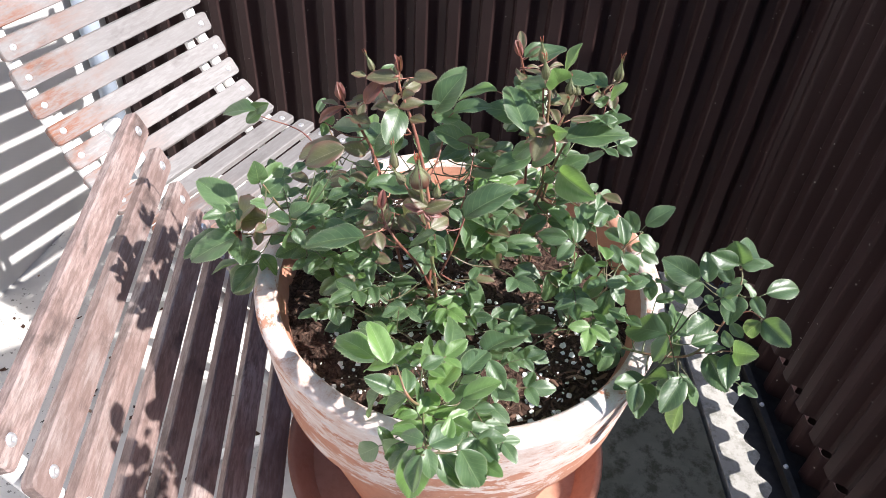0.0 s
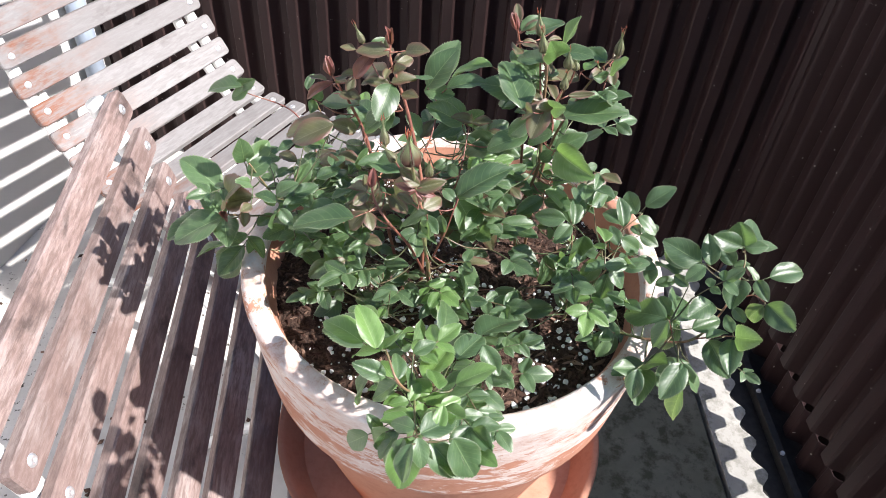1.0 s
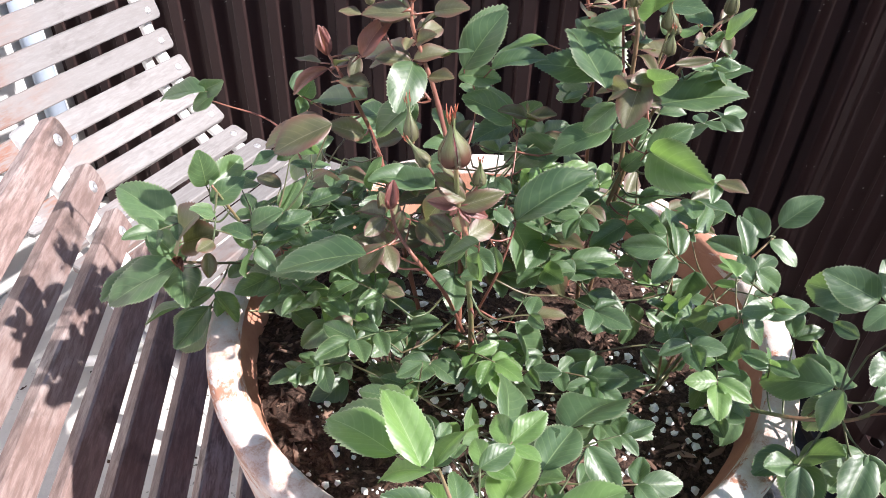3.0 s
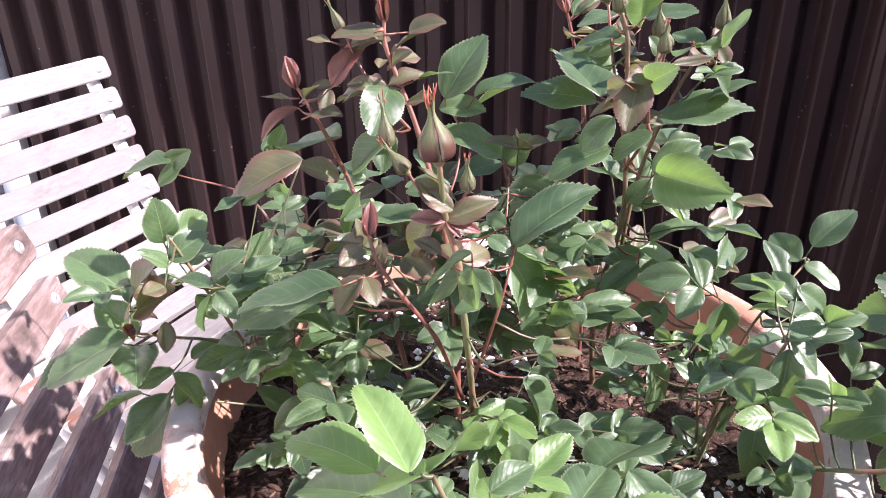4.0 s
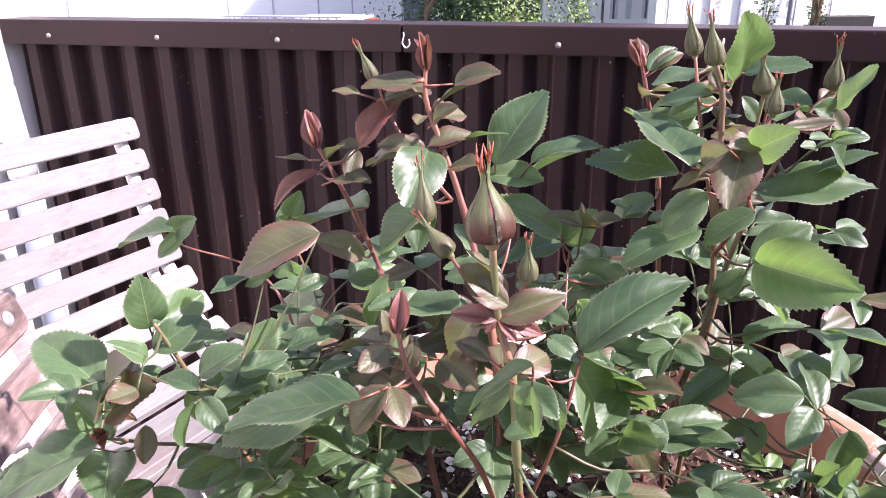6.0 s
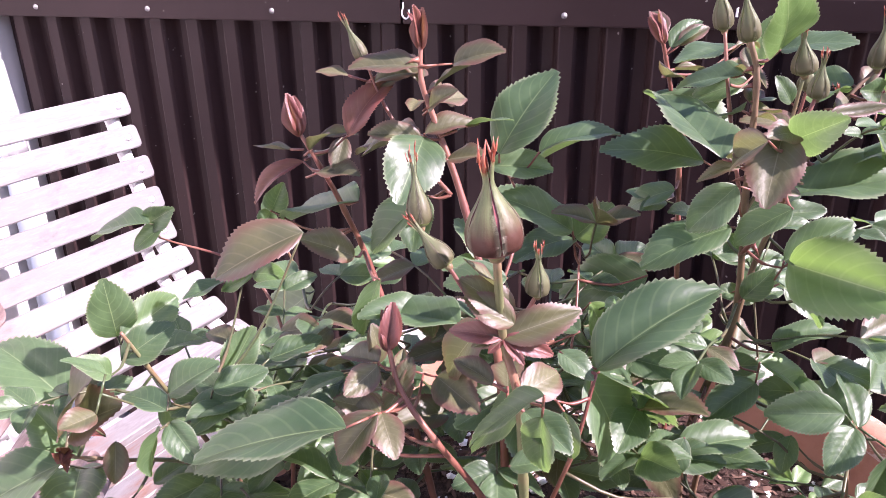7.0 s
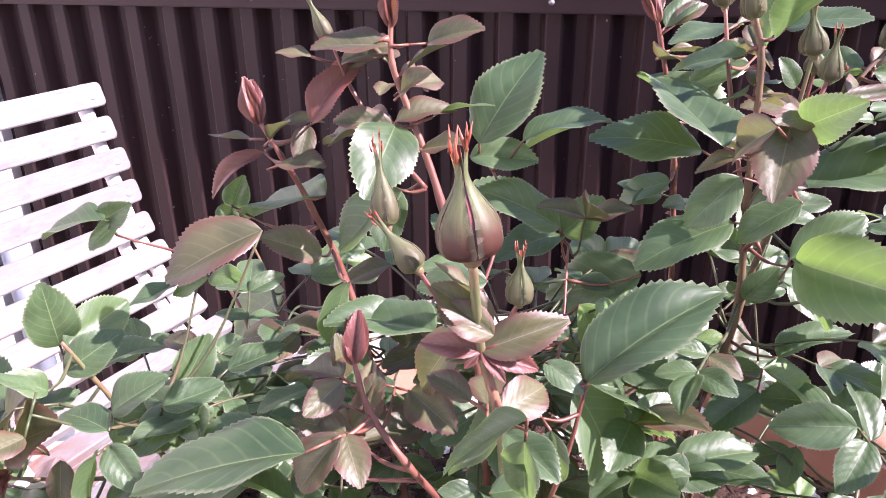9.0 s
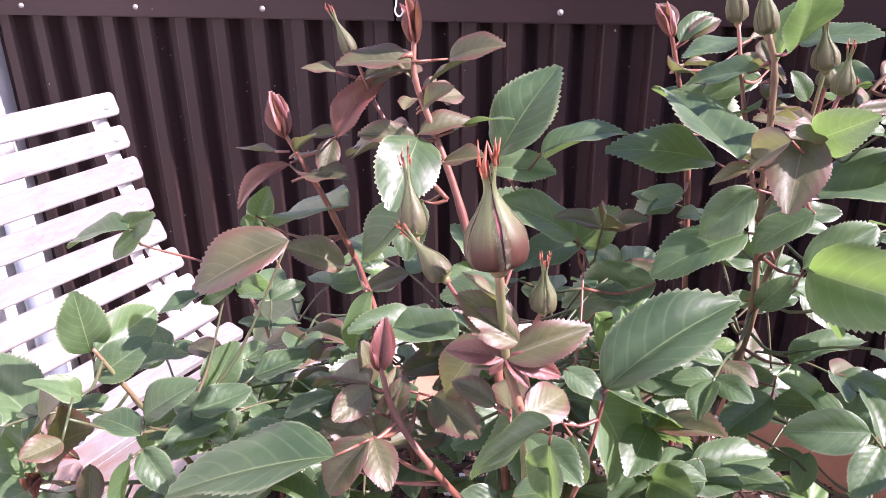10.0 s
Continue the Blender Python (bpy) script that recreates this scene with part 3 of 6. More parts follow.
me.from_pydata(verts, [], faces)
me.materials.append(M_BARK)
tagged(part("leaf_litter", me, None), "dark dry leaf crumbs strewn over the pale floor", "leaf litter", kind="stuff")

# ---- roses ----
LEAF_KINDS = {"G": M_LEAF, "N": M_LEAF_NEW, "R": M_LEAF_RED, "T": M_LEAF_TIP, "B": M_LEAF_RED}


def leaf_shape(seed, ratio, fold, curl, wave):
    """A finely toothed oval leaf of length 1 along y, facing z."""
    rnd = random.Random(seed)
    n, bm = 42, bmesh.new()
    uv = bm.loops.layers.uv.new()
    rows = []
    twist = rnd.uniform(-0.14, 0.14)
    for i in range(n + 1):
        s = i / n
        w = ratio * 1.33 * s ** 0.64 * (1 - s) ** 0.80
        w = max(w, 0.010 if i < n else 0.001)
        row = []
        for c in (-1, -0.90, -0.6, -0.3, 0, 0.3, 0.6, 0.90, 1):
            e = abs(c)
            x, y = c * w, s
            if e == 1 and 3 < i < n:
                if i % 2:
                    x, y = c * (w + 0.017 * rnd.uniform(0.4, 1.3)), s + 0.020
                else:
                    x = c * (w - 0.003)
            z = fold * w * (1.7 * e - 1.0 * e * e) - curl * (s - 0.25) ** 2 + curl * 0.06
            z += wave * w * e * e * math.sin(s * 8 + (0 if c > 0 else 1.7) + seed) + twist * c * w * s
            row.append((bm.verts.new((x, y, z)), 0.5 + 0.5 * c, s))
        rows.append(row)
    for a, b in zip(rows, rows[1:]):
        for k in range(len(a) - 1):
            q = (a[k], a[k + 1], b[k + 1], b[k])
            f = bm.faces.new([v[0] for v in q])
            for lp, v in zip(f.loops, q):
                lp[uv].uv = (v[1], v[2])
    return bm


SHAPES = ((0.60, 0.40, 0.16, 0.12), (0.58, 0.56, 0.10, 0.16), (0.62, 0.30, 0.22, 0.14), (0.57, 0.70, 0.18, 0.12), (0.60, 0.48, -0.10, 0.17), (0.61, 0.24, 0.28, 0.16), (0.58, 0.62, 0.26, 0.14))
NARROW = ((0.40, 0.9, 0.35, 0.10), (0.34, 1.1, -0.25, 0.15), (0.46, 0.8, 0.20, 0.20), (0.30, 1.3, 0.50, 0.10), (0.42, 0.7, 0.6, 0.2), (0.36, 1.0, 0.1, 0.2), (0.32, 1.2, -0.4, 0.1))
LEAVES = {k: [mesh_of("leaf", leaf_shape(q, *v), m) for q, v in enumerate(NARROW if k in "TB" else SHAPES)] for k, m in LEAF_KINDS.items()}
for group in LEAVES.values():
    for me in group:
        me.polygons.foreach_set("use_smooth", [True] * len(me.polygons))
OPEN_SIDE = Vector((0.12, 0.05, 1.55))
BASES = {}
CANES = {}


def bush(x, y, z, label):
    b = empty("rose_bush", x, y, z, 0, label, "rose bush", "roses in the pot")
    BASES[b.name], CANES[b.name] = [], []
    return b


def home(b):
    return Matrix.Translation(-b.matrix_basis.translation)


def leaflet(b, base, tip, kind="G", stalk=True, shape=None, face=None, wide=1.0):
    """One leaflet from its base to its tip; face: the way its upper side looks; wide: broader or slimmer than usual."""
    p, q = Vector(base), Vector(tip)
    d = q - p
    size = max(d.length, 0.016 if stalk else 0.007) * 1.04
    d.normalize()
    n = Vector((0, 0, 1)) * 0.55 + (OPEN_SIDE - p).normalized() * 0.50 + Vector((random.uniform(-.5, .55), random.uniform(-.5, .5), random.uniform(-.15, .15)))
    if face:
        n = Vector(face)
    n = (n - d * n.dot(d)).normalized()
    x = d.cross(n)
    m = home(b) @ Matrix.Translation(p) @ Matrix((x, d, n)).transposed().to_4x4() @ Matrix.Diagonal((size * wide, size, size, 1))
    if face is None and kind == "G" and b in (BUSH_MID, BUSH_TALL) and p.z > 0.88 and d.z > -0.6 and size < 0.034 and random.random() < 0.12:
        kind = "R"
    me = LEAVES[kind][random.randrange(len(LEAVES[kind])) if shape is None else shape]
    part("leaf", me, None, b, {"N": "bright young leaf", "R": "bronze young leaf", "B": "narrow bronze bract", "T": "crimson new leaf"}.get(kind, ""), m)
    if stalk:
        BASES[b.name].append(p)


def cane(b, pts, r0, r1, material, thorns=0):
    line = bend(pts, 7)
    k = len(line) - 1
    bm = bmesh.new()
    radii = [0.66 * (r0 + (r1 - r0) * i / k) for i in range(k + 1)]
    for i in range(7, k - 1, 7):
        radii[i] *= 1.22
    tube(bm, line, radii, 9)
    c = part("cane", bm, material, b, "", home(b), True)
    CANES[b.name] += line
    for q in range(thorns):
        i = random.randrange(2, k - 1)
        p, d = line[i], (line[i + 1] - line[i]).normalized()
        a = random.uniform(0, 6.28)
        s = d.cross(Vector((math.cos(a), math.sin(a), 0.3))).normalized()
        bm = bmesh.new()
        tube(bm, [p + s * radii[i] * 0.7, p + s * (radii[i] + 0.0022) - d * 0.0006, p + s * (radii[i] + 0.0052) - d * 0.002], [0.0015, 0.0008, 0.0001], 6)
        part("thorn", bm, M_CANE_RED, c, "red thorn", None, True)
    return line


def stalks(b, material):
    """Leaf stalks from each cluster of leaf bases to the nearest lower spot of a cane."""
    left = list(BASES[b.name])
    while left:
        p = left.pop()
        near = [q for q in left if (q - p).length < 0.016]
        for q in near:
            left.remove(q)
        c = sum(near, p.copy()) / (1 + len(near))
        spot = min(CANES[b.name], key=lambda v: (v - c).length + max(0, v.z - c.z) * 0.7)
        mid = (spot + c) / 2 + Vector((0, 0, -0.12 * (spot - c).length))
        bm = bmesh.new()
        tube(bm, bend([spot, mid, c], 4), [0.0008] * 5 + [0.0005] * 4, 6)
        for q in near + [p]:
            if (q - c).length > 0.001:
                tube(bm, [c, q], 0.0005, 5)
        part("leaf_stalk", bm, material, b, "", home(b), True)
    BASES[b.name] = []


def compound(b, node, out, size, count=5, kind="G"):
    """A whole leaf: a stalk with paired leaflets and one at the end."""
    p, d = Vector(node), Vector(out).normalized()
    side = d.cross(Vector((0, 0, 1))).normalized()
    pairs = (count - 1) // 2
    reach = size * (0.75 + 0.55 * pairs)
    line = [p + d * reach * s + Vector((0, 0, 0.25 * reach * (s - s * s))) for s in (0, 0.33, 0.66, 1)]
    bm = bmesh.new()
    tube(bm, bend(line, 3), 0.0006, 5)
    part("leaf_stalk", bm, M_STALK, b, "", home(b), True)
    leaflet(b, line[-1], line[-1] + (d + Vector((0, 0, random.uniform(-.35, .15)))).normalized() * size, kind, False)
    for k in range(pairs):
        s = 0.93 - 0.40 * k
        q = p + d * reach * s + Vector((0, 0, 0.25 * reach * (s - s * s)))
        for sg in (-1, 1):
            w = (side * sg + d * 0.45 + Vector((0, 0, random.uniform(-.35, .15)))).normalized()
            leaflet(b, q, q + w * size * random.uniform(0.72, 0.92) * (1 - 0.14 * k), kind, False)


BUSH_LEFT = bush(-0.100, 0.690, 0.795, "leafy green rose bush spreading over the pot rim")
BUSH_MID = bush(0.035, 0.652, 0.795, "tall rose bush with red shoots and a fat bud")
BUSH_TALL = bush(0.115, 0.765, 0.795, "upright thorny rose bush with small closed buds")
BUSH_FRONT = bush(0.075, 0.560, 0.795, "low bright-leaved rose bush drooping over the rim")
BUSH_SIDE = bush(0.185, 0.680, 0.795, "rose bush reaching sideways far past the pot")
BUSH_LOW = bush(-0.010, 0.630, 0.795, "short rose shoot with dull green leaves at the soil")

cane(BUSH_MID, [(.041, .650, .785), (.043, .636, .86), (.042, .615, .93), (.040, .609, .970), (.034, .609, .994), (.033, .598, 1.030)], .0032, .0021, M_CANE, 2)
cane(BUSH_MID, [(.028, .659, .785), (.028, .664, .87), (.020, .676, .95), (.002, .690, 1.01), (-.011, .696, 1.042), (-.018, .696, 1.062), (-.019, .699, 1.078)], .0034, .0015, M_CANE_RED, 2)
cane(BUSH_MID, [(.010, .664, .785), (-.015, .680, .87), (-.045, .706, .955), (-.058, .699, 1.0), (-.066, .692, 1.024), (-.074, .690, 1.040)], .0030, .0013, M_CANE_RED, 2)
cane(BUSH_MID, [(.036, .640, .86), (.026, .618, .915), (.010, .606, .950), (-.004, .611, .966), (-.010, .616, .982)], .0022, .0014, M_CANE_RED)
cane(BUSH_MID, [(-.004, .690, 1.015), (-.020, .695, 1.03), (-.036, .700, 1.050), (-.046, .702, 1.072)], .0016, .0009, M_CANE_RED)
cane(BUSH_MID, [(.014, .68, .96), (.022, .70, .985), (.020, .724, 1.005), (.008, .733, 1.020)], .0013, .0008, M_CANE_RED)
cane(BUSH_MID, [(.030, .66, .88), (.050, .70, .93), (.050, .745, .972)], .0013, .0009, M_CANE_RED)
cane(BUSH_MID, [(.041, .64, .87), (.058, .632, .93), (.065, .640, .965)], .0016, .0010, M_CANE_RED)
cane(BUSH_TALL, [(.117, .760, .785), (.113, .737, .875), (.126, .735, .946), (.122, .732, 1.01), (.119, .729, 1.060), (.114, .728, 1.078)], .0030, .0018, M_CANE_OLD, 9)
cane(BUSH_TALL, [(.124, .772, .785), (.130, .752, .94), (.145, .758, 1.005), (.165, .774, 1.045), (.178, .782, 1.060)], .0026, .0013, M_CANE_OLD, 7)
cane(BUSH_TALL, [(.105, .780, .785), (.104, .786, .90), (.096, .783, 1.0), (.091, .781, 1.030), (.083, .779, 1.062), (.080, .777, 1.072)], .0026, .0014, M_CANE_RED, 6)
cane(BUSH_TALL, [(.124, .734, .98), (.134, .716, 1.01), (.132, .700, 1.040), (.138, .706, 1.062)], .0018, .0012, M_CANE_RED, 2)
cane(BUSH_TALL, [(.122, .732, 1.00), (.112, .748, 1.045), (.106, .758, 1.080)], .0016, .0012, M_CANE_RED)
cane(BUSH_LEFT, [(-.100, .690, .785), (-.130, .665, .86), (-.155, .630, .89), (-.168, .614, .902)], .0022, .0011, M_CANE)
cane(BUSH_LEFT, [(-.104, .692, .785), (-.125, .662, .88), (-.136, .640, .94), (-.140, .633, .960)], .0022, .0011, M_CANE)
cane(BUSH_LEFT, [(-.106, .700, .785), (-.120, .745, .88), (-.150, .762, .93), (-.205, .757, .949)], .0022, .0009, M_CANE_RED)
cane(BUSH_LEFT, [(-.118, .735, .87), (-.115, .765, .91), (-.128, .760, .965)], .0016, .0009, M_CANE)
cane(BUSH_LEFT, [(-.110, .680, .80), (-.150, .650, .825), (-.168, .637, .836)], .0015, .0009, M_CANE)
cane(BUSH_LEFT, [(-.115, .670, .84), (-.105, .650, .90), (-.099, .628, .935)], .0014, .0009, M_CANE)
cane(BUSH_FRONT, [(.075, .560, .785), (.080, .500, .87), (.084, .440, .945), (.078, .420, .984), (.064, .438, .990)], .0024, .0011, M_CANE)
cane(BUSH_FRONT, [(.080, .520, .84), (.100, .460, .92), (.112, .440, .958)], .0015, .0009, M_CANE)
cane(BUSH_FRONT, [(.084, .445, .94), (.096, .405, .962), (.104, .386, .972)], .0014, .0009, M_CANE)
cane(BUSH_FRONT, [(.078, .545, .80), (.105, .510, .83), (.132, .504, .842)], .0014, .0009, M_CANE)
cane(BUSH_FRONT, [(.076, .550, .80), (.078, .550, .84), (.077, .552, .872)], .0014, .0009, M_CANE)
cane(BUSH_SIDE, [(.185, .680, .785), (.195, .665, .86), (.207, .640, .905), (.211, .632, .927)], .0022, .0011, M_CANE)
cane(BUSH_SIDE, [(.188, .684, .785), (.180, .692, .87), (.172, .688, .922)], .0018, .0010, M_CANE)
cane(BUSH_SIDE, [(.192, .674, .785), (.230, .648, .828), (.275, .632, .848), (.308, .629, .867), (.328, .650, .900), (.335, .676, .928), (.333, .689, .938)], .0026, .0010, M_CANE)
cane(BUSH_SIDE, [(.190, .690, .80), (.205, .700, .88), (.222, .695, .926), (.236, .708, .939)], .0017, .0009, M_CANE)
cane(BUSH_SIDE, [(.308, .629, .867), (.330, .620, .890), (.340, .617, .896)], .0012, .0008, M_CANE_RED)
cane(BUSH_SIDE, [(.330, .652, .902), (.348, .660, .910), (.358, .650, .914)], .0010, .0007, M_CANE_RED)
cane(BUSH_SIDE, [(.290, .631, .858), (.282, .618, .885), (.276, .612, .902)], .0012, .0008, M_CANE_RED)
cane(BUSH_LOW, [(-.010, .630, .785), (-.002, .612, .82), (.012, .592, .834)], .0014, .0008, M_CANE)

# the leaves that stand out, each turned the way it hangs
leaflet(BUSH_LEFT, (-0.175, 0.631, 0.918), (-0.220, 0.642, 0.940), "G", face=(0.35, -0.33, 0.88))
leaflet(BUSH_LEFT, (-0.172, 0.626, 0.891), (-0.202, 0.636, 0.906), "G", face=(0.20, -0.57, 0.80), wide=1.05)
leaflet(BUSH_LEFT, (-0.193, 0.627, 0.884), (-0.224, 0.594, 0.870), "G", face=(-0.13, -0.29, 0.95))
leaflet(BUSH_LEFT, (-0.181, 0.634, 0.877), (-0.158, 0.598, 0.881), "G", face=(0.01, 0.10, 0.99), wide=1.08)
leaflet(BUSH_LEFT, (-0.164, 0.632, 0.920), (-0.151, 0.645, 0.928), "G", face=(-0.00, -0.53, 0.85))
leaflet(BUSH_LEFT, (-0.157, 0.629, 0.904), (-0.171, 0.627, 0.905), "T", face=(0.10, -0.04, 0.99))
leaflet(BUSH_LEFT, (-0.152, 0.629, 0.902), (-0.149, 0.620, 0.886), "R", face=(0.69, -0.54, 0.49))
leaflet(BUSH_LEFT, (-0.152, 0.627, 0.867), (-0.169, 0.613, 0.860), "G", face=(-0.01, -0.46, 0.89))
leaflet(BUSH_LEFT, (-0.162, 0.630, 0.844), (-0.175, 0.598, 0.827), "G", face=(0.07, -0.50, 0.87))
leaflet(BUSH_LEFT, (-0.180, 0.628, 0.843), (-0.209, 0.612, 0.833), "G", face=(-0.40, 0.15, 0.91))
leaflet(BUSH_LEFT, (-0.152, 0.626, 0.865), (-0.133, 0.622, 0.845), "G", face=(0.73, 0.07, 0.68))
leaflet(BUSH_LEFT, (-0.158, 0.634, 0.814), (-0.155, 0.616, 0.805), "G", face=(0.26, -0.38, 0.89))
leaflet(BUSH_LEFT, (-0.121, 0.695, 0.921), (-0.142, 0.699, 0.924), "R", face=(0.06, -0.38, 0.92))
leaflet(BUSH_LEFT, (-0.117, 0.701, 0.889), (-0.111, 0.710, 0.914), "G", face=(0.27, -0.93, 0.27), wide=1.08)
leaflet(BUSH_LEFT, (-0.109, 0.716, 0.916), (-0.083, 0.714, 0.928), "R", face=(-0.44, -0.06, 0.89))
leaflet(BUSH_LEFT, (-0.131, 0.682, 0.867), (-0.103, 0.712, 0.865), "G", face=(-0.01, 0.05, 1.00))
leaflet(BUSH_LEFT, (-0.150, 0.695, 0.847), (-0.127, 0.687, 0.824), "G", face=(0.70, -0.05, 0.71))
leaflet(BUSH_LOW, (-0.049, 0.619, 0.807), (-0.066, 0.588, 0.798), "G", face=(0.34, -0.43, 0.83))
leaflet(BUSH_LOW, (-0.045, 0.621, 0.825), (-0.063, 0.608, 0.833), "G", face=(0.59, -0.44, 0.68), wide=1.08)
leaflet(BUSH_LOW, (0.008, 0.617, 0.803), (-0.033, 0.630, 0.814), "G", face=(0.21, -0.21, 0.96))
leaflet(BUSH_FRONT, (0.057, 0.437, 0.991), (0.035, 0.462, 1.002), "N", face=(0.42, -0.04, 0.91))
leaflet(BUSH_FRONT, (0.043, 0.447, 0.980), (0.009, 0.461, 0.980), "N", face=(0.05, 0.15, 0.99))
leaflet(BUSH_FRONT, (0.062, 0.438, 0.991), (0.068, 0.478, 0.973), "N", face=(-0.58, 0.40, 0.71))
leaflet(BUSH_FRONT, (0.062, 0.434, 0.994), (0.037, 0.444, 0.972), "N", face=(-0.55, 0.33, 0.77))
leaflet(BUSH_FRONT, (0.067, 0.427, 0.975), (0.046, 0.422, 0.988), "G", face=(0.54, -0.38, 0.75))
leaflet(BUSH_FRONT, (0.075, 0.428, 0.973), (0.069, 0.449, 0.975), "G", face=(0.48, 0.07, 0.87))
leaflet(BUSH_FRONT, (0.082, 0.433, 0.958), (0.078, 0.456, 0.952), "G", face=(0.81, 0.27, 0.52))
leaflet(BUSH_FRONT, (0.076, 0.428, 0.972), (0.061, 0.421, 0.952), "G", face=(-0.67, -0.38, 0.63))
leaflet(BUSH_FRONT, (0.080, 0.431, 0.949), (0.069, 0.421, 0.952), "N", face=(0.06, 0.27, 0.96))
leaflet(BUSH_FRONT, (0.099, 0.436, 0.956), (0.083, 0.447, 0.951), "N", face=(-0.26, 0.08, 0.96))
leaflet(BUSH_FRONT, (0.105, 0.432, 0.969), (0.095, 0.454, 0.960), "N", face=(0.29, 0.47, 0.83))
leaflet(BUSH_FRONT, (0.115, 0.447, 0.959), (0.139, 0.459, 0.974), "N", face=(-0.47, -0.19, 0.86))
leaflet(BUSH_FRONT, (0.138, 0.491, 0.882), (0.110, 0.452, 0.908), "G", face=(-0.19, 0.65, 0.73))
leaflet(BUSH_FRONT, (0.052, 0.434, 0.957), (0.042, 0.432, 0.925), "G", face=(-0.89, -0.32, 0.32))
leaflet(BUSH_FRONT, (0.083, 0.534, 0.898), (0.078, 0.580, 0.893), "G", face=(0.75, 0.14, 0.64))
leaflet(BUSH_FRONT, (0.087, 0.530, 0.893), (0.103, 0.551, 0.891), "G", face=(-0.38, 0.35, 0.86))
leaflet(BUSH_FRONT, (0.089, 0.523, 0.899), (0.103, 0.528, 0.905), "G", face=(-0.14, -0.63, 0.77))
leaflet(BUSH_FRONT, (0.083, 0.527, 0.895), (0.069, 0.511, 0.886), "G", face=(-0.48, -0.06, 0.88))
leaflet(BUSH_FRONT, (0.093, 0.516, 0.883), (0.075, 0.502, 0.890), "G", face=(-0.03, 0.47, 0.88))
leaflet(BUSH_FRONT, (0.106, 0.511, 0.909), (0.125, 0.557, 0.884), "G", face=(-0.45, 0.56, 0.70))
leaflet(BUSH_FRONT, (0.098, 0.507, 0.895), (0.118, 0.505, 0.906), "G", face=(-0.45, 0.22, 0.87))
leaflet(BUSH_FRONT, (0.117, 0.528, 0.919), (0.144, 0.578, 0.899), "G", face=(-0.18, 0.45, 0.88))
leaflet(BUSH_FRONT, (0.060, 0.521, 0.894), (0.062, 0.551, 0.892), "G", face=(0.91, -0.03, 0.41))
leaflet(BUSH_SIDE, (0.230, 0.705, 0.939), (0.217, 0.727, 0.947), "G", face=(-0.40, -0.52, 0.76))
leaflet(BUSH_SIDE, (0.237, 0.710, 0.947), (0.258, 0.721, 0.968), "G", face=(-0.42, -0.55, 0.72))
leaflet(BUSH_SIDE, (0.233, 0.704, 0.938), (0.252, 0.694, 0.930), "G", face=(0.16, -0.38, 0.91))
leaflet(BUSH_SIDE, (0.165, 0.678, 0.937), (0.136, 0.678, 0.933), "G", face=(-0.09, -0.77, 0.63))
leaflet(BUSH_SIDE, (0.174, 0.686, 0.926), (0.170, 0.708, 0.939), "G", face=(0.42, -0.38, 0.82))
leaflet(BUSH_SIDE, (0.171, 0.681, 0.929), (0.160, 0.664, 0.918), "G", face=(0.05, -0.56, 0.82), wide=1.08)
leaflet(BUSH_SIDE, (0.186, 0.676, 0.923), (0.183, 0.684, 0.888), "G", face=(0.44, -0.86, -0.24))
leaflet(BUSH_SIDE, (0.187, 0.721, 0.924), (0.198, 0.752, 0.929), "G", face=(0.77, -0.38, 0.50))
leaflet(BUSH_SIDE, (0.221, 0.697, 0.927), (0.212, 0.714, 0.947), "G", face=(0.42, -0.59, 0.69))
leaflet(BUSH_SIDE, (0.204, 0.645, 0.949), (0.199, 0.670, 0.945), "N", face=(0.23, 0.19, 0.96))
leaflet(BUSH_SIDE, (0.219, 0.656, 0.939), (0.207, 0.665, 0.951), "G", face=(0.03, -0.81, 0.59))
leaflet(BUSH_SIDE, (0.207, 0.649, 0.937), (0.196, 0.660, 0.929), "N", face=(-0.41, 0.17, 0.90))
leaflet(BUSH_SIDE, (0.218, 0.659, 0.945), (0.238, 0.665, 0.930), "G", face=(0.58, -0.66, 0.47))
leaflet(BUSH_SIDE, (0.248, 0.670, 0.915), (0.259, 0.663, 0.893), "G", face=(0.52, -0.70, 0.49))
leaflet(BUSH_SIDE, (0.272, 0.709, 0.877), (0.279, 0.673, 0.905), "G", face=(-0.13, 0.59, 0.80))
leaflet(BUSH_SIDE, (0.266, 0.681, 0.875), (0.284, 0.687, 0.882), "G", face=(-0.20, -0.45, 0.87))
leaflet(BUSH_SIDE, (0.215, 0.649, 0.918), (0.194, 0.630, 0.923), "G", face=(-0.02, 0.26, 0.97))
leaflet(BUSH_SIDE, (0.214, 0.635, 0.921), (0.213, 0.628, 0.892), "G", face=(-0.04, -0.97, 0.23))
leaflet(BUSH_SIDE, (0.214, 0.639, 0.925), (0.231, 0.633, 0.909), "G", face=(0.49, -0.49, 0.72))
leaflet(BUSH_SIDE, (0.206, 0.648, 0.881), (0.193, 0.676, 0.835), "G", face=(-0.77, 0.43, 0.47))
leaflet(BUSH_SIDE, (0.209, 0.642, 0.879), (0.233, 0.649, 0.855), "G", face=(0.70, 0.02, 0.72))
leaflet(BUSH_SIDE, (0.210, 0.651, 0.861), (0.208, 0.637, 0.829), "G", face=(0.31, -0.88, 0.36))
leaflet(BUSH_SIDE, (0.220, 0.658, 0.828), (0.239, 0.634, 0.844), "G", face=(-0.25, 0.38, 0.89))
leaflet(BUSH_SIDE, (0.242, 0.653, 0.817), (0.228, 0.631, 0.807), "G", face=(-0.04, -0.40, 0.92), wide=1.06)
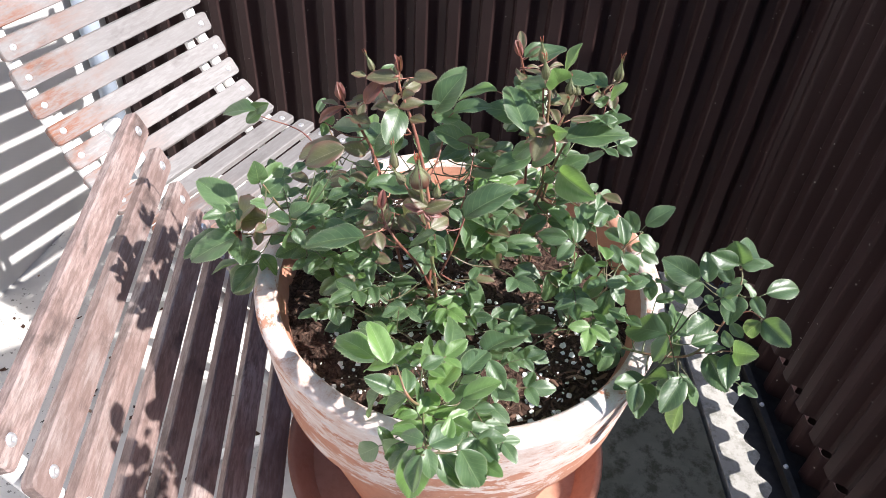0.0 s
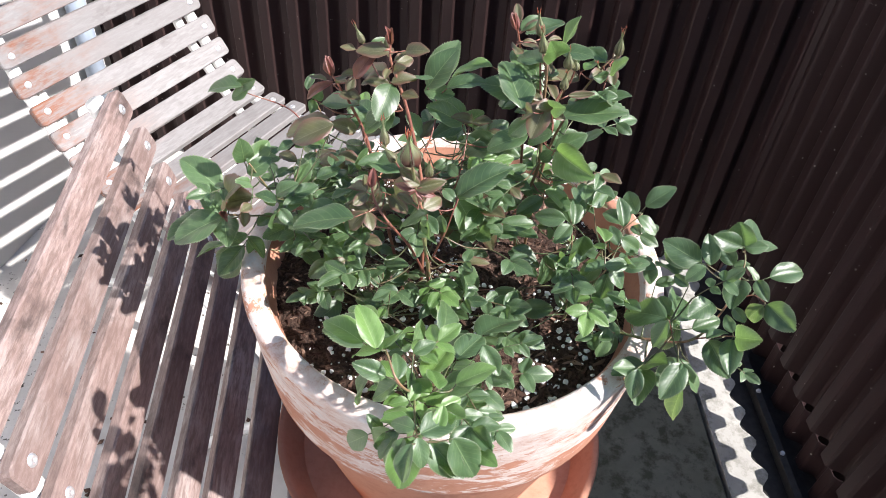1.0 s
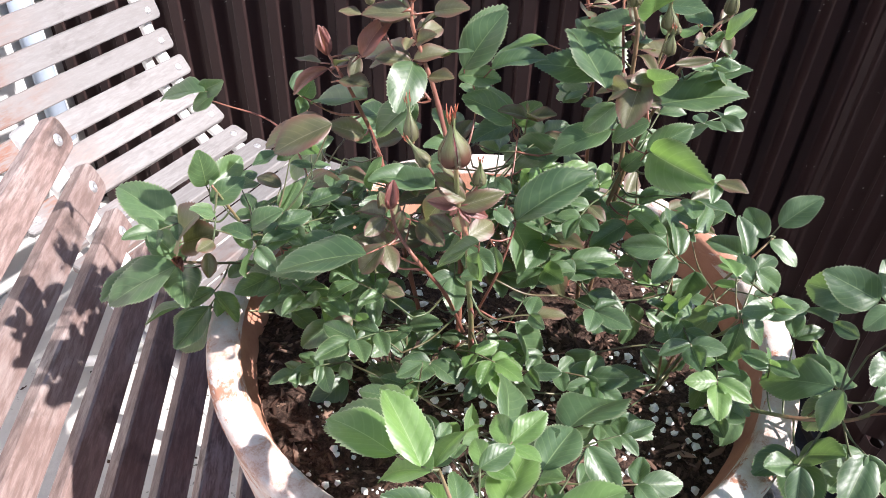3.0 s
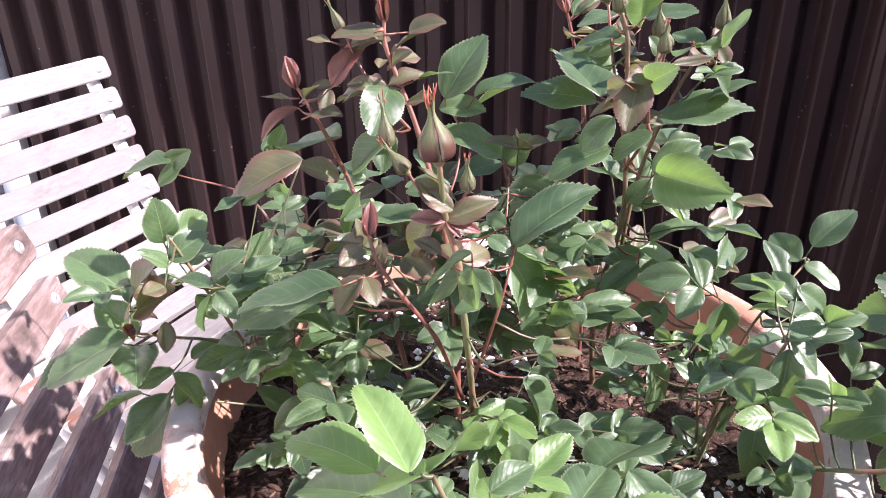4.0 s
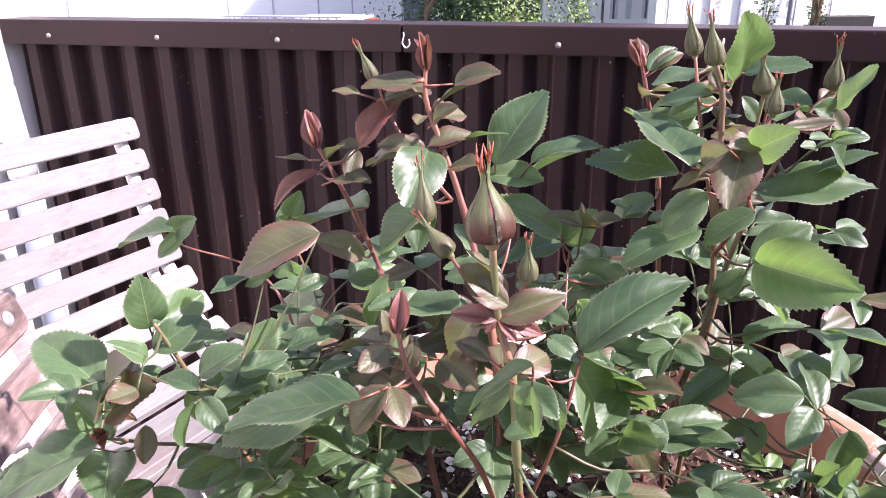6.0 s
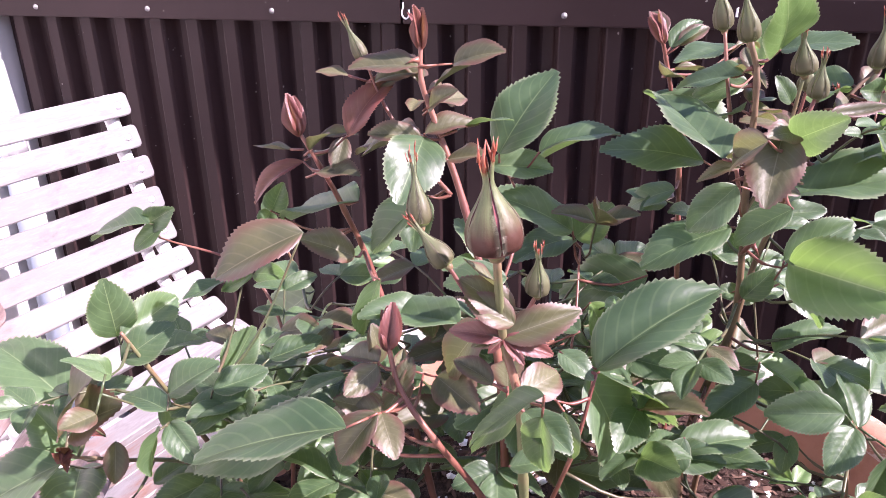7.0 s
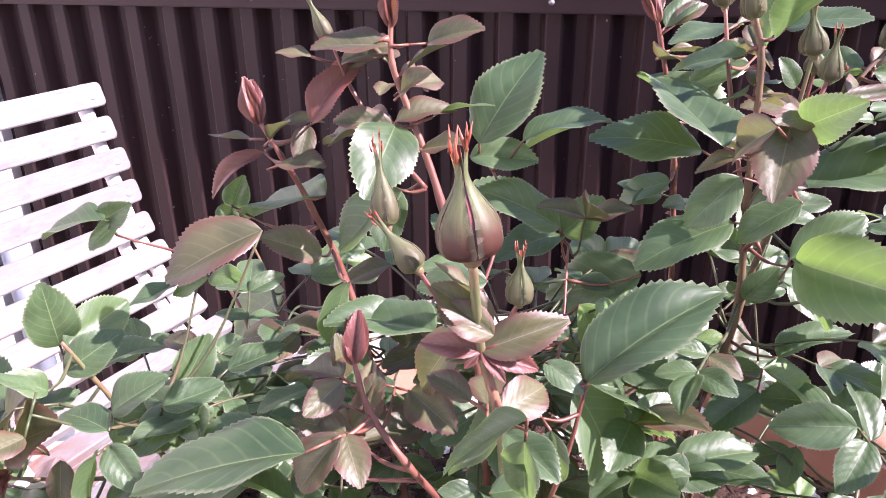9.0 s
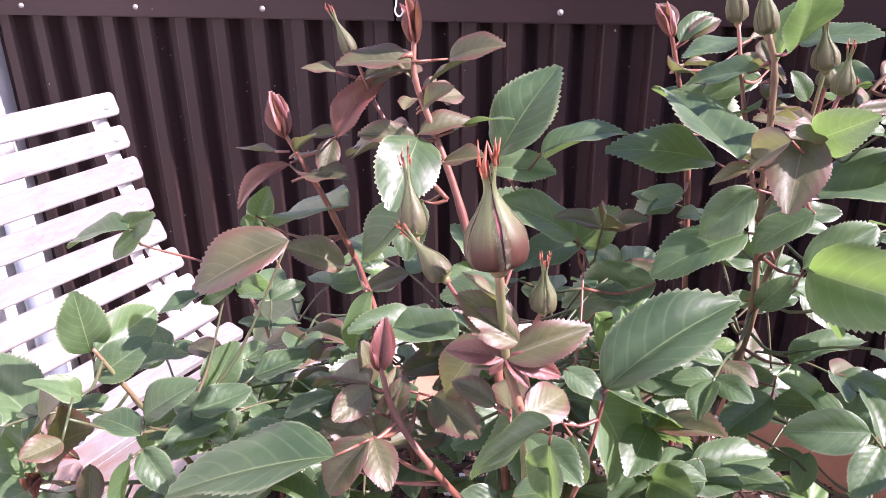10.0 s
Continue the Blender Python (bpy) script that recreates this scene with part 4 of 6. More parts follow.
leaflet(BUSH_SIDE, (0.249, 0.672, 0.801), (0.262, 0.653, 0.805), "G", face=(-0.31, -0.02, 0.95))
leaflet(BUSH_SIDE, (0.300, 0.669, 0.842), (0.253, 0.661, 0.855), "G", face=(0.28, -0.05, 0.96))
leaflet(BUSH_SIDE, (0.291, 0.645, 0.869), (0.293, 0.700, 0.851), "G", face=(0.48, 0.25, 0.84))
leaflet(BUSH_SIDE, (0.296, 0.656, 0.853), (0.284, 0.642, 0.827), "G", face=(-0.36, -0.74, 0.57), wide=1.07)
leaflet(BUSH_SIDE, (0.142, 0.700, 0.849), (0.114, 0.705, 0.853), "G", face=(0.13, -0.11, 0.99))
leaflet(BUSH_SIDE, (0.153, 0.703, 0.860), (0.160, 0.697, 0.821), "G", face=(0.68, -0.70, 0.24))
leaflet(BUSH_SIDE, (0.163, 0.683, 0.873), (0.183, 0.677, 0.863), "G", face=(0.27, -0.43, 0.86))
leaflet(BUSH_SIDE, (0.170, 0.700, 0.816), (0.194, 0.689, 0.799), "G", face=(0.26, -0.57, 0.78))
leaflet(BUSH_SIDE, (0.146, 0.696, 0.794), (0.176, 0.704, 0.777), "G", face=(0.50, -0.19, 0.84))
leaflet(BUSH_SIDE, (0.150, 0.661, 0.764), (0.183, 0.658, 0.765), "G", face=(-0.07, -0.44, 0.90))
leaflet(BUSH_SIDE, (0.318, 0.618, 0.881), (0.336, 0.585, 0.877), "G", face=(-0.51, -0.40, 0.76), wide=1.08)
leaflet(BUSH_SIDE, (0.334, 0.613, 0.895), (0.333, 0.579, 0.891), "G", face=(-0.23, -0.10, 0.97))
leaflet(BUSH_SIDE, (0.337, 0.615, 0.897), (0.347, 0.593, 0.924), "G", face=(-0.95, -0.28, 0.12), wide=1.08)
leaflet(BUSH_SIDE, (0.310, 0.602, 0.901), (0.328, 0.615, 0.902), "G", face=(-0.26, 0.31, 0.92))
leaflet(BUSH_SIDE, (0.309, 0.614, 0.848), (0.281, 0.576, 0.849), "G", face=(0.13, -0.07, 0.99), wide=1.08)
leaflet(BUSH_SIDE, (0.268, 0.595, 0.846), (0.263, 0.553, 0.853), "G", face=(-0.26, 0.20, 0.94), wide=1.08)
leaflet(BUSH_SIDE, (0.270, 0.608, 0.838), (0.241, 0.585, 0.843), "G", face=(0.02, 0.20, 0.98))
leaflet(BUSH_SIDE, (0.269, 0.602, 0.845), (0.279, 0.583, 0.879), "G", face=(-0.84, 0.33, 0.44))
leaflet(BUSH_SIDE, (0.299, 0.616, 0.894), (0.322, 0.630, 0.900), "G", face=(0.07, -0.49, 0.87), wide=1.05)
leaflet(BUSH_SIDE, (0.312, 0.639, 0.910), (0.293, 0.614, 0.914), "G", face=(0.27, -0.03, 0.96), wide=1.08)
leaflet(BUSH_SIDE, (0.355, 0.641, 0.919), (0.350, 0.647, 0.892), "G", face=(-0.69, -0.72, -0.03))
leaflet(BUSH_SIDE, (0.291, 0.653, 0.943), (0.257, 0.652, 0.958), "G", face=(0.22, -0.86, 0.47), wide=1.08)
leaflet(BUSH_SIDE, (0.303, 0.661, 0.935), (0.295, 0.677, 0.956), "G", face=(0.04, -0.78, 0.62))
leaflet(BUSH_SIDE, (0.320, 0.663, 0.963), (0.295, 0.655, 0.975), "G", face=(0.45, -0.81, 0.38), wide=1.08)
leaflet(BUSH_SIDE, (0.327, 0.674, 0.955), (0.312, 0.666, 0.988), "G", face=(-0.07, -0.96, -0.27), wide=1.08)
leaflet(BUSH_SIDE, (0.327, 0.673, 0.954), (0.345, 0.672, 0.961), "G", face=(-0.27, -0.74, 0.61), wide=1.08)
leaflet(BUSH_SIDE, (0.294, 0.641, 0.950), (0.281, 0.632, 0.937), "G", face=(-0.24, -0.66, 0.71), wide=1.08)
leaflet(BUSH_SIDE, (0.335, 0.666, 0.920), (0.326, 0.630, 0.919), "G", face=(-0.29, 0.03, 0.96), wide=1.08)
leaflet(BUSH_SIDE, (0.348, 0.666, 0.924), (0.357, 0.646, 0.922), "G", face=(-0.49, -0.32, 0.81))
leaflet(BUSH_SIDE, (0.289, 0.649, 0.914), (0.276, 0.660, 0.913), "G", face=(-0.51, -0.56, 0.65), wide=1.06)
leaflet(BUSH_SIDE, (0.333, 0.646, 0.903), (0.346, 0.639, 0.895), "G", face=(-0.15, -0.84, 0.53), wide=1.08)
leaflet(BUSH_SIDE, (0.335, 0.622, 0.895), (0.326, 0.631, 0.905), "G", face=(-0.23, -0.83, 0.50), wide=1.08)
leaflet(BUSH_MID, (0.084, 0.739, 0.963), (0.043, 0.752, 0.941), "G", face=(-0.51, -0.68, 0.53))
leaflet(BUSH_MID, (0.012, 0.717, 1.027), (0.032, 0.733, 1.063), "G", face=(-0.28, -0.81, 0.51))
leaflet(BUSH_MID, (0.007, 0.723, 1.019), (0.035, 0.725, 1.020), "G", face=(0.01, -0.67, 0.74))
leaflet(BUSH_MID, (0.030, 0.720, 1.028), (0.063, 0.730, 1.039), "G", face=(-0.24, -0.24, 0.94))
leaflet(BUSH_MID, (0.047, 0.722, 0.990), (0.015, 0.716, 1.009), "G", face=(0.54, -0.33, 0.77))
leaflet(BUSH_MID, (0.047, 0.742, 0.979), (0.063, 0.733, 0.999), "G", face=(-0.38, -0.92, -0.09), wide=1.08)
leaflet(BUSH_MID, (0.047, 0.733, 0.982), (0.023, 0.707, 0.983), "G", face=(0.07, -0.01, 1.00))
leaflet(BUSH_MID, (-0.016, 0.691, 1.040), (-0.016, 0.657, 1.026), "G", face=(0.41, -0.35, 0.84), wide=1.08)
leaflet(BUSH_MID, (-0.019, 0.697, 1.039), (-0.049, 0.702, 1.029), "R", face=(-0.35, -0.23, 0.91))
leaflet(BUSH_MID, (-0.016, 0.692, 1.041), (0.005, 0.700, 1.046), "R", face=(-0.07, -0.40, 0.91))
leaflet(BUSH_MID, (-0.006, 0.704, 1.069), (0.015, 0.698, 1.077), "R", face=(-0.43, -0.60, 0.67))
leaflet(BUSH_MID, (-0.050, 0.690, 1.039), (-0.036, 0.702, 1.065), "T", face=(-0.08, -0.89, 0.45))
leaflet(BUSH_MID, (-0.078, 0.701, 1.022), (-0.104, 0.692, 1.006), "T", face=(-0.14, -0.72, 0.68))
leaflet(BUSH_MID, (-0.019, 0.695, 1.069), (-0.047, 0.689, 1.070), "R", face=(0.11, -0.29, 0.95))
leaflet(BUSH_MID, (-0.051, 0.690, 0.981), (-0.069, 0.675, 0.995), "R", face=(0.75, -0.38, 0.54))
leaflet(BUSH_MID, (-0.075, 0.684, 0.990), (-0.117, 0.673, 0.972), "R", face=(-0.28, -0.36, 0.89))
leaflet(BUSH_MID, (-0.050, 0.697, 1.006), (-0.097, 0.717, 0.987), "G", face=(-0.39, -0.04, 0.92))
leaflet(BUSH_MID, (-0.103, 0.712, 0.992), (-0.093, 0.706, 1.007), "G", face=(0.12, -0.89, -0.44), wide=1.08)
leaflet(BUSH_MID, (-0.102, 0.709, 0.992), (-0.099, 0.693, 0.989), "G", face=(0.56, -0.07, 0.83), wide=1.08)
leaflet(BUSH_MID, (0.065, 0.642, 0.966), (0.104, 0.662, 0.998), "G", face=(-0.41, -0.45, 0.79))
leaflet(BUSH_MID, (0.009, 0.651, 0.974), (-0.032, 0.668, 0.966), "G", face=(-0.19, -0.04, 0.98))
leaflet(BUSH_MID, (0.025, 0.622, 0.991), (0.008, 0.626, 0.966), "R", face=(-0.68, -0.62, 0.38))
leaflet(BUSH_MID, (0.004, 0.633, 0.959), (0.023, 0.617, 0.958), "R", face=(-0.40, -0.46, 0.79), wide=1.08)
leaflet(BUSH_MID, (0.048, 0.631, 0.961), (0.018, 0.623, 0.938), "G", face=(-0.57, -0.10, 0.81))
leaflet(BUSH_MID, (0.061, 0.656, 0.953), (0.083, 0.664, 0.906), "G", face=(0.78, -0.56, 0.29))
leaflet(BUSH_MID, (0.066, 0.653, 0.958), (0.093, 0.702, 0.910), "G", face=(0.63, 0.33, 0.70))
leaflet(BUSH_MID, (-0.012, 0.611, 0.977), (-0.037, 0.624, 0.966), "R", face=(-0.33, 0.15, 0.93))
leaflet(BUSH_MID, (-0.016, 0.622, 0.969), (-0.017, 0.622, 0.985), "R", face=(0.85, -0.52, 0.06))
leaflet(BUSH_MID, (-0.012, 0.610, 0.976), (-0.019, 0.599, 0.971), "R", face=(0.46, -0.58, 0.67), wide=1.08)
leaflet(BUSH_MID, (-0.009, 0.603, 0.961), (-0.028, 0.605, 0.957), "R", face=(-0.23, -0.09, 0.97))
leaflet(BUSH_MID, (-0.008, 0.597, 0.965), (-0.023, 0.592, 0.945), "R", face=(-0.33, -0.83, 0.45))
leaflet(BUSH_MID, (-0.008, 0.600, 0.963), (0.001, 0.587, 0.956), "R", face=(0.07, -0.41, 0.91), wide=1.08)
leaflet(BUSH_MID, (-0.035, 0.615, 0.942), (-0.085, 0.595, 0.933), "G", face=(-0.08, -0.21, 0.97))
leaflet(BUSH_LEFT, (-0.151, 0.643, 0.951), (-0.147, 0.637, 0.980), "G", face=(0.68, -0.69, -0.23), wide=1.08)
leaflet(BUSH_LEFT, (-0.147, 0.641, 0.952), (-0.137, 0.671, 0.959), "G", face=(0.74, -0.36, 0.56), wide=1.04)
leaflet(BUSH_LEFT, (-0.145, 0.636, 0.943), (-0.126, 0.649, 0.957), "G", face=(0.20, -0.84, 0.50))
leaflet(BUSH_LEFT, (-0.096, 0.643, 0.939), (-0.087, 0.654, 0.958), "G", face=(0.38, -0.88, 0.29), wide=1.08)
leaflet(BUSH_LEFT, (-0.078, 0.649, 0.946), (-0.059, 0.663, 0.950), "G", face=(-0.02, -0.27, 0.96))
leaflet(BUSH_LEFT, (-0.117, 0.635, 0.921), (-0.082, 0.637, 0.934), "G", face=(-0.32, -0.19, 0.93))
leaflet(BUSH_LEFT, (-0.089, 0.635, 0.919), (-0.084, 0.662, 0.915), "G", face=(0.08, 0.14, 0.99))
leaflet(BUSH_LEFT, (-0.162, 0.626, 0.915), (-0.169, 0.649, 0.927), "R", face=(-0.03, -0.46, 0.89))
leaflet(BUSH_LEFT, (-0.204, 0.748, 0.962), (-0.245, 0.746, 0.953), "G", face=(-0.20, -0.17, 0.97))
leaflet(BUSH_LEFT, (-0.212, 0.756, 0.958), (-0.191, 0.751, 0.970), "G", face=(-0.18, -0.98, -0.11), wide=1.08)
leaflet(BUSH_LEFT, (-0.198, 0.753, 0.959), (-0.217, 0.746, 0.945), "G", face=(-0.20, -0.73, 0.66))
leaflet(BUSH_TALL, (0.126, 0.694, 1.048), (0.120, 0.671, 1.028), "R", face=(-0.12, -0.63, 0.77), wide=1.08)
leaflet(BUSH_TALL, (0.118, 0.675, 1.050), (0.108, 0.696, 1.034), "R", face=(-0.94, -0.21, 0.28))
leaflet(BUSH_TALL, (0.114, 0.705, 1.023), (0.097, 0.700, 1.004), "G", face=(-0.12, -0.93, 0.34), wide=1.08)
leaflet(BUSH_TALL, (0.114, 0.704, 1.005), (0.079, 0.694, 0.991), "G", face=(-0.27, -0.34, 0.90))
leaflet(BUSH_TALL, (0.136, 0.701, 1.016), (0.115, 0.698, 1.002), "G", face=(-0.46, -0.45, 0.77))
leaflet(BUSH_TALL, (0.145, 0.726, 0.935), (0.176, 0.744, 0.945), "G", face=(-0.29, -0.04, 0.96))
leaflet(BUSH_TALL, (0.106, 0.698, 1.036), (0.078, 0.747, 1.052), "G", face=(0.26, -0.17, 0.95))
leaflet(BUSH_TALL, (0.130, 0.697, 1.045), (0.142, 0.678, 1.058), "G", face=(-0.78, -0.61, -0.17), wide=1.08)
leaflet(BUSH_TALL, (0.129, 0.747, 1.072), (0.155, 0.738, 1.080), "G", face=(-0.41, -0.31, 0.86))
leaflet(BUSH_TALL, (0.126, 0.732, 1.074), (0.124, 0.703, 1.099), "N", face=(0.67, -0.51, -0.54))
leaflet(BUSH_TALL, (0.175, 0.753, 1.055), (0.188, 0.747, 1.076), "G", face=(-0.85, -0.26, 0.46))
leaflet(BUSH_TALL, (0.173, 0.751, 1.055), (0.162, 0.737, 1.058), "G", face=(0.79, -0.62, 0.02), wide=1.08)
leaflet(BUSH_TALL, (0.115, 0.742, 1.062), (0.088, 0.757, 1.054), "G", face=(-0.38, -0.19, 0.90))
leaflet(BUSH_TALL, (0.170, 0.761, 1.019), (0.197, 0.760, 1.034), "G", face=(-0.49, -0.07, 0.87))
leaflet(BUSH_TALL, (0.172, 0.748, 1.040), (0.186, 0.765, 1.021), "G", face=(0.87, -0.38, 0.30))
leaflet(BUSH_TALL, (0.139, 0.743, 1.006), (0.198, 0.757, 1.018), "G", face=(-0.16, -0.18, 0.97))
leaflet(BUSH_TALL, (0.104, 0.749, 1.020), (0.059, 0.743, 1.029), "G", face=(0.22, -0.39, 0.89))
leaflet(BUSH_TALL, (0.140, 0.718, 0.986), (0.166, 0.726, 1.003), "G", face=(0.01, -0.91, 0.41))
leaflet(BUSH_TALL, (0.142, 0.718, 0.985), (0.176, 0.681, 0.990), "N", face=(-0.72, -0.60, 0.35), wide=1.08)
leaflet(BUSH_TALL, (0.138, 0.721, 0.975), (0.165, 0.734, 0.950), "G", face=(0.70, -0.12, 0.70))
leaflet(BUSH_TALL, (0.094, 0.771, 0.998), (0.071, 0.778, 0.986), "G", face=(-0.53, -0.39, 0.75))
leaflet(BUSH_TALL, (0.128, 0.732, 0.959), (0.139, 0.731, 0.975), "G", face=(-0.25, -0.96, 0.12), wide=1.08)
# side
leaflet(BUSH_SIDE, (0.297, 0.670, 0.926), (0.264, 0.700, 0.912))
leaflet(BUSH_SIDE, (0.333, 0.689, 0.939), (0.342, 0.726, 0.946))
leaflet(BUSH_SIDE, (0.332, 0.690, 0.939), (0.310, 0.704, 0.942))
leaflet(BUSH_SIDE, (0.334, 0.690, 0.939), (0.360, 0.696, 0.944))
leaflet(BUSH_SIDE, (0.366, 0.692, 0.908), (0.398, 0.710, 0.910))
leaflet(BUSH_SIDE, (0.359, 0.646, 0.916), (0.379, 0.614, 0.923))
leaflet(BUSH_SIDE, (0.274, 0.616, 0.900), (0.238, 0.637, 0.876))
leaflet(BUSH_SIDE, (0.280, 0.640, 0.879), (0.270, 0.664, 0.878))
leaflet(BUSH_SIDE, (0.274, 0.605, 0.909), (0.268, 0.593, 0.885))
leaflet(BUSH_SIDE, (0.297, 0.588, 0.876), (0.283, 0.556, 0.861))
leaflet(BUSH_SIDE, (0.302, 0.576, 0.859), (0.302, 0.572, 0.814))
leaflet(BUSH_SIDE, (0.258, 0.573, 0.871), (0.259, 0.554, 0.853))
leaflet(BUSH_SIDE, (0.173, 0.702, 0.911), (0.171, 0.742, 0.914))
leaflet(BUSH_SIDE, (0.190, 0.754, 0.897), (0.202, 0.772, 0.912))
leaflet(BUSH_SIDE, (0.224, 0.721, 0.908), (0.202, 0.745, 0.903))
leaflet(BUSH_SIDE, (0.211, 0.676, 0.893), (0.193, 0.678, 0.862))
# front
leaflet(BUSH_FRONT, (0.040, 0.494, 0.918), (-0.019, 0.521, 0.894))
leaflet(BUSH_FRONT, (0.106, 0.491, 0.929), (0.119, 0.526, 0.924))
leaflet(BUSH_FRONT, (0.130, 0.503, 0.846), (0.150, 0.509, 0.839))
leaflet(BUSH_FRONT, (0.132, 0.504, 0.839), (0.131, 0.473, 0.838))
leaflet(BUSH_FRONT, (0.090, 0.409, 0.959), (0.072, 0.403, 0.957), "N")
leaflet(BUSH_FRONT, (0.104, 0.390, 0.975), (0.121, 0.415, 0.964))
leaflet(BUSH_FRONT, (0.109, 0.395, 0.957), (0.136, 0.386, 0.941))
leaflet(BUSH_FRONT, (0.119, 0.428, 0.916), (0.136, 0.415, 0.899))
leaflet(BUSH_FRONT, (0.101, 0.379, 0.978), (0.100, 0.361, 0.960))
leaflet(BUSH_FRONT, (0.103, 0.386, 0.976), (0.111, 0.374, 0.961))
leaflet(BUSH_FRONT, (0.061, 0.404, 0.931), (0.043, 0.403, 0.909))
leaflet(BUSH_FRONT, (0.094, 0.386, 0.971), (0.091, 0.376, 0.954), "G", face=(-0.2, -0.75, 0.6))
leaflet(BUSH_FRONT, (0.11, 0.392, 0.966), (0.136, 0.385, 0.943), "G", face=(0.1, -0.7, 0.7))
leaflet(BUSH_FRONT, (0.126, 0.393, 0.975), (0.142, 0.392, 0.939), "G", face=(0.5, -0.6, 0.6))
leaflet(BUSH_FRONT, (0.103, 0.386, 0.975), (0.106, 0.384, 0.941), "G", face=(0.0, -0.8, 0.6))
leaflet(BUSH_FRONT, (0.082, 0.398, 0.956), (0.071, 0.398, 0.916), "N", face=(-0.4, -0.6, 0.65))
leaflet(BUSH_FRONT, (0.13, 0.47, 0.888), (0.131, 0.45, 0.877), "G", face=(0.2, -0.6, 0.75))
leaflet(BUSH_FRONT, (0.095, 0.388, 0.969), (0.096, 0.372, 0.933), "N", face=(0.25, -0.75, 0.55))
leaflet(BUSH_FRONT, (0.099, 0.41, 0.949), (0.121, 0.41, 0.972), "N", face=(0.0, -0.5, 0.85))
leaflet(BUSH_FRONT, (0.096, 0.41, 0.953), (0.071, 0.415, 0.946), "N", face=(-0.1, -0.3, 0.9))
leaflet(BUSH_FRONT, (0.133, 0.49, 0.921), (0.15, 0.48, 0.934), "G")
leaflet(BUSH_FRONT, (0.132, 0.48, 0.91), (0.151, 0.47, 0.91), "G")
leaflet(BUSH_FRONT, (0.087, 0.5, 0.928), (0.073, 0.49, 0.92), "G")
leaflet(BUSH_FRONT, (0.089, 0.46, 0.935), (0.097, 0.5, 0.932), "N")
leaflet(BUSH_FRONT, (0.105, 0.45, 0.94), (0.128, 0.46, 0.959), "G", face=(0.1, -0.4, 0.9))
# low
leaflet(BUSH_LOW, (0.013, 0.591, 0.834), (-0.026, 0.622, 0.825))
# left
leaflet(BUSH_LEFT, (-0.155, 0.661, 0.926), (-0.144, 0.701, 0.921))
leaflet(BUSH_LEFT, (-0.167, 0.611, 0.901), (-0.208, 0.583, 0.882))
leaflet(BUSH_LEFT, (-0.167, 0.637, 0.833), (-0.198, 0.632, 0.788))
leaflet(BUSH_LEFT, (-0.158, 0.637, 0.850), (-0.149, 0.642, 0.820))
leaflet(BUSH_LEFT, (-0.113, 0.774, 0.915), (-0.158, 0.779, 0.874))
leaflet(BUSH_LEFT, (-0.063, 0.663, 1.003), (-0.098, 0.647, 0.987), "R")
leaflet(BUSH_LEFT, (-0.131, 0.756, 0.970), (-0.128, 0.769, 0.982))
leaflet(BUSH_LEFT, (-0.125, 0.727, 0.889), (-0.098, 0.739, 0.902))
leaflet(BUSH_LEFT, (-0.099, 0.615, 0.935), (-0.075, 0.627, 0.944))
# mid
leaflet(BUSH_MID, (0.111, 0.648, 0.850), (0.141, 0.654, 0.811))
leaflet(BUSH_MID, (0.073, 0.635, 0.884), (0.093, 0.637, 0.839))
leaflet(BUSH_MID, (0.010, 0.736, 1.022), (0.029, 0.756, 1.057))
leaflet(BUSH_MID, (0.045, 0.747, 0.979), (0.006, 0.747, 1.000))
leaflet(BUSH_MID, (-0.026, 0.714, 1.035), (-0.061, 0.729, 1.021), "R")
leaflet(BUSH_MID, (-0.017, 0.589, 0.963), (-0.068, 0.574, 0.955), face=(0.02, 0.12, 0.99))
leaflet(BUSH_MID, (0.051, 0.586, 0.989), (0.027, 0.585, 0.969))
leaflet(BUSH_MID, (-0.016, 0.622, 0.946), (-0.046, 0.633, 0.934), "R")
# tall
leaflet(BUSH_TALL, (0.061, 0.781, 1.023), (0.021, 0.777, 1.011), "N")
leaflet(BUSH_TALL, (0.079, 0.781, 1.045), (0.115, 0.749, 1.027))
# further leaves between them
leaflet(BUSH_FRONT, (0.115, 0.599, 0.825), (0.143, 0.622, 0.850))
leaflet(BUSH_FRONT, (0.078, 0.460, 0.965), (0.091, 0.472, 0.969))
leaflet(BUSH_FRONT, (0.095, 0.511, 0.914), (0.110, 0.516, 0.930))
leaflet(BUSH_FRONT, (0.125, 0.494, 0.951), (0.142, 0.479, 0.940))
leaflet(BUSH_FRONT, (0.130, 0.487, 0.924), (0.150, 0.481, 0.925))
leaflet(BUSH_FRONT, (0.132, 0.506, 0.874), (0.144, 0.495, 0.860))
leaflet(BUSH_FRONT, (0.072, 0.404, 0.942), (0.061, 0.406, 0.953))
leaflet(BUSH_FRONT, (0.078, 0.394, 0.958), (0.075, 0.388, 0.940))
leaflet(BUSH_FRONT, (0.087, 0.397, 0.957), (0.076, 0.383, 0.942))
leaflet(BUSH_FRONT, (0.099, 0.394, 0.972), (0.081, 0.398, 0.968))
leaflet(BUSH_FRONT, (0.113, 0.400, 0.966), (0.113, 0.415, 0.976), "N")
leaflet(BUSH_LEFT, (-0.115, 0.592, 0.968), (-0.127, 0.587, 0.976))
leaflet(BUSH_LEFT, (-0.129, 0.610, 0.954), (-0.134, 0.599, 0.967))
leaflet(BUSH_LEFT, (-0.098, 0.601, 0.948), (-0.121, 0.607, 0.950))
leaflet(BUSH_LEFT, (-0.102, 0.609, 0.950), (-0.083, 0.615, 0.964))
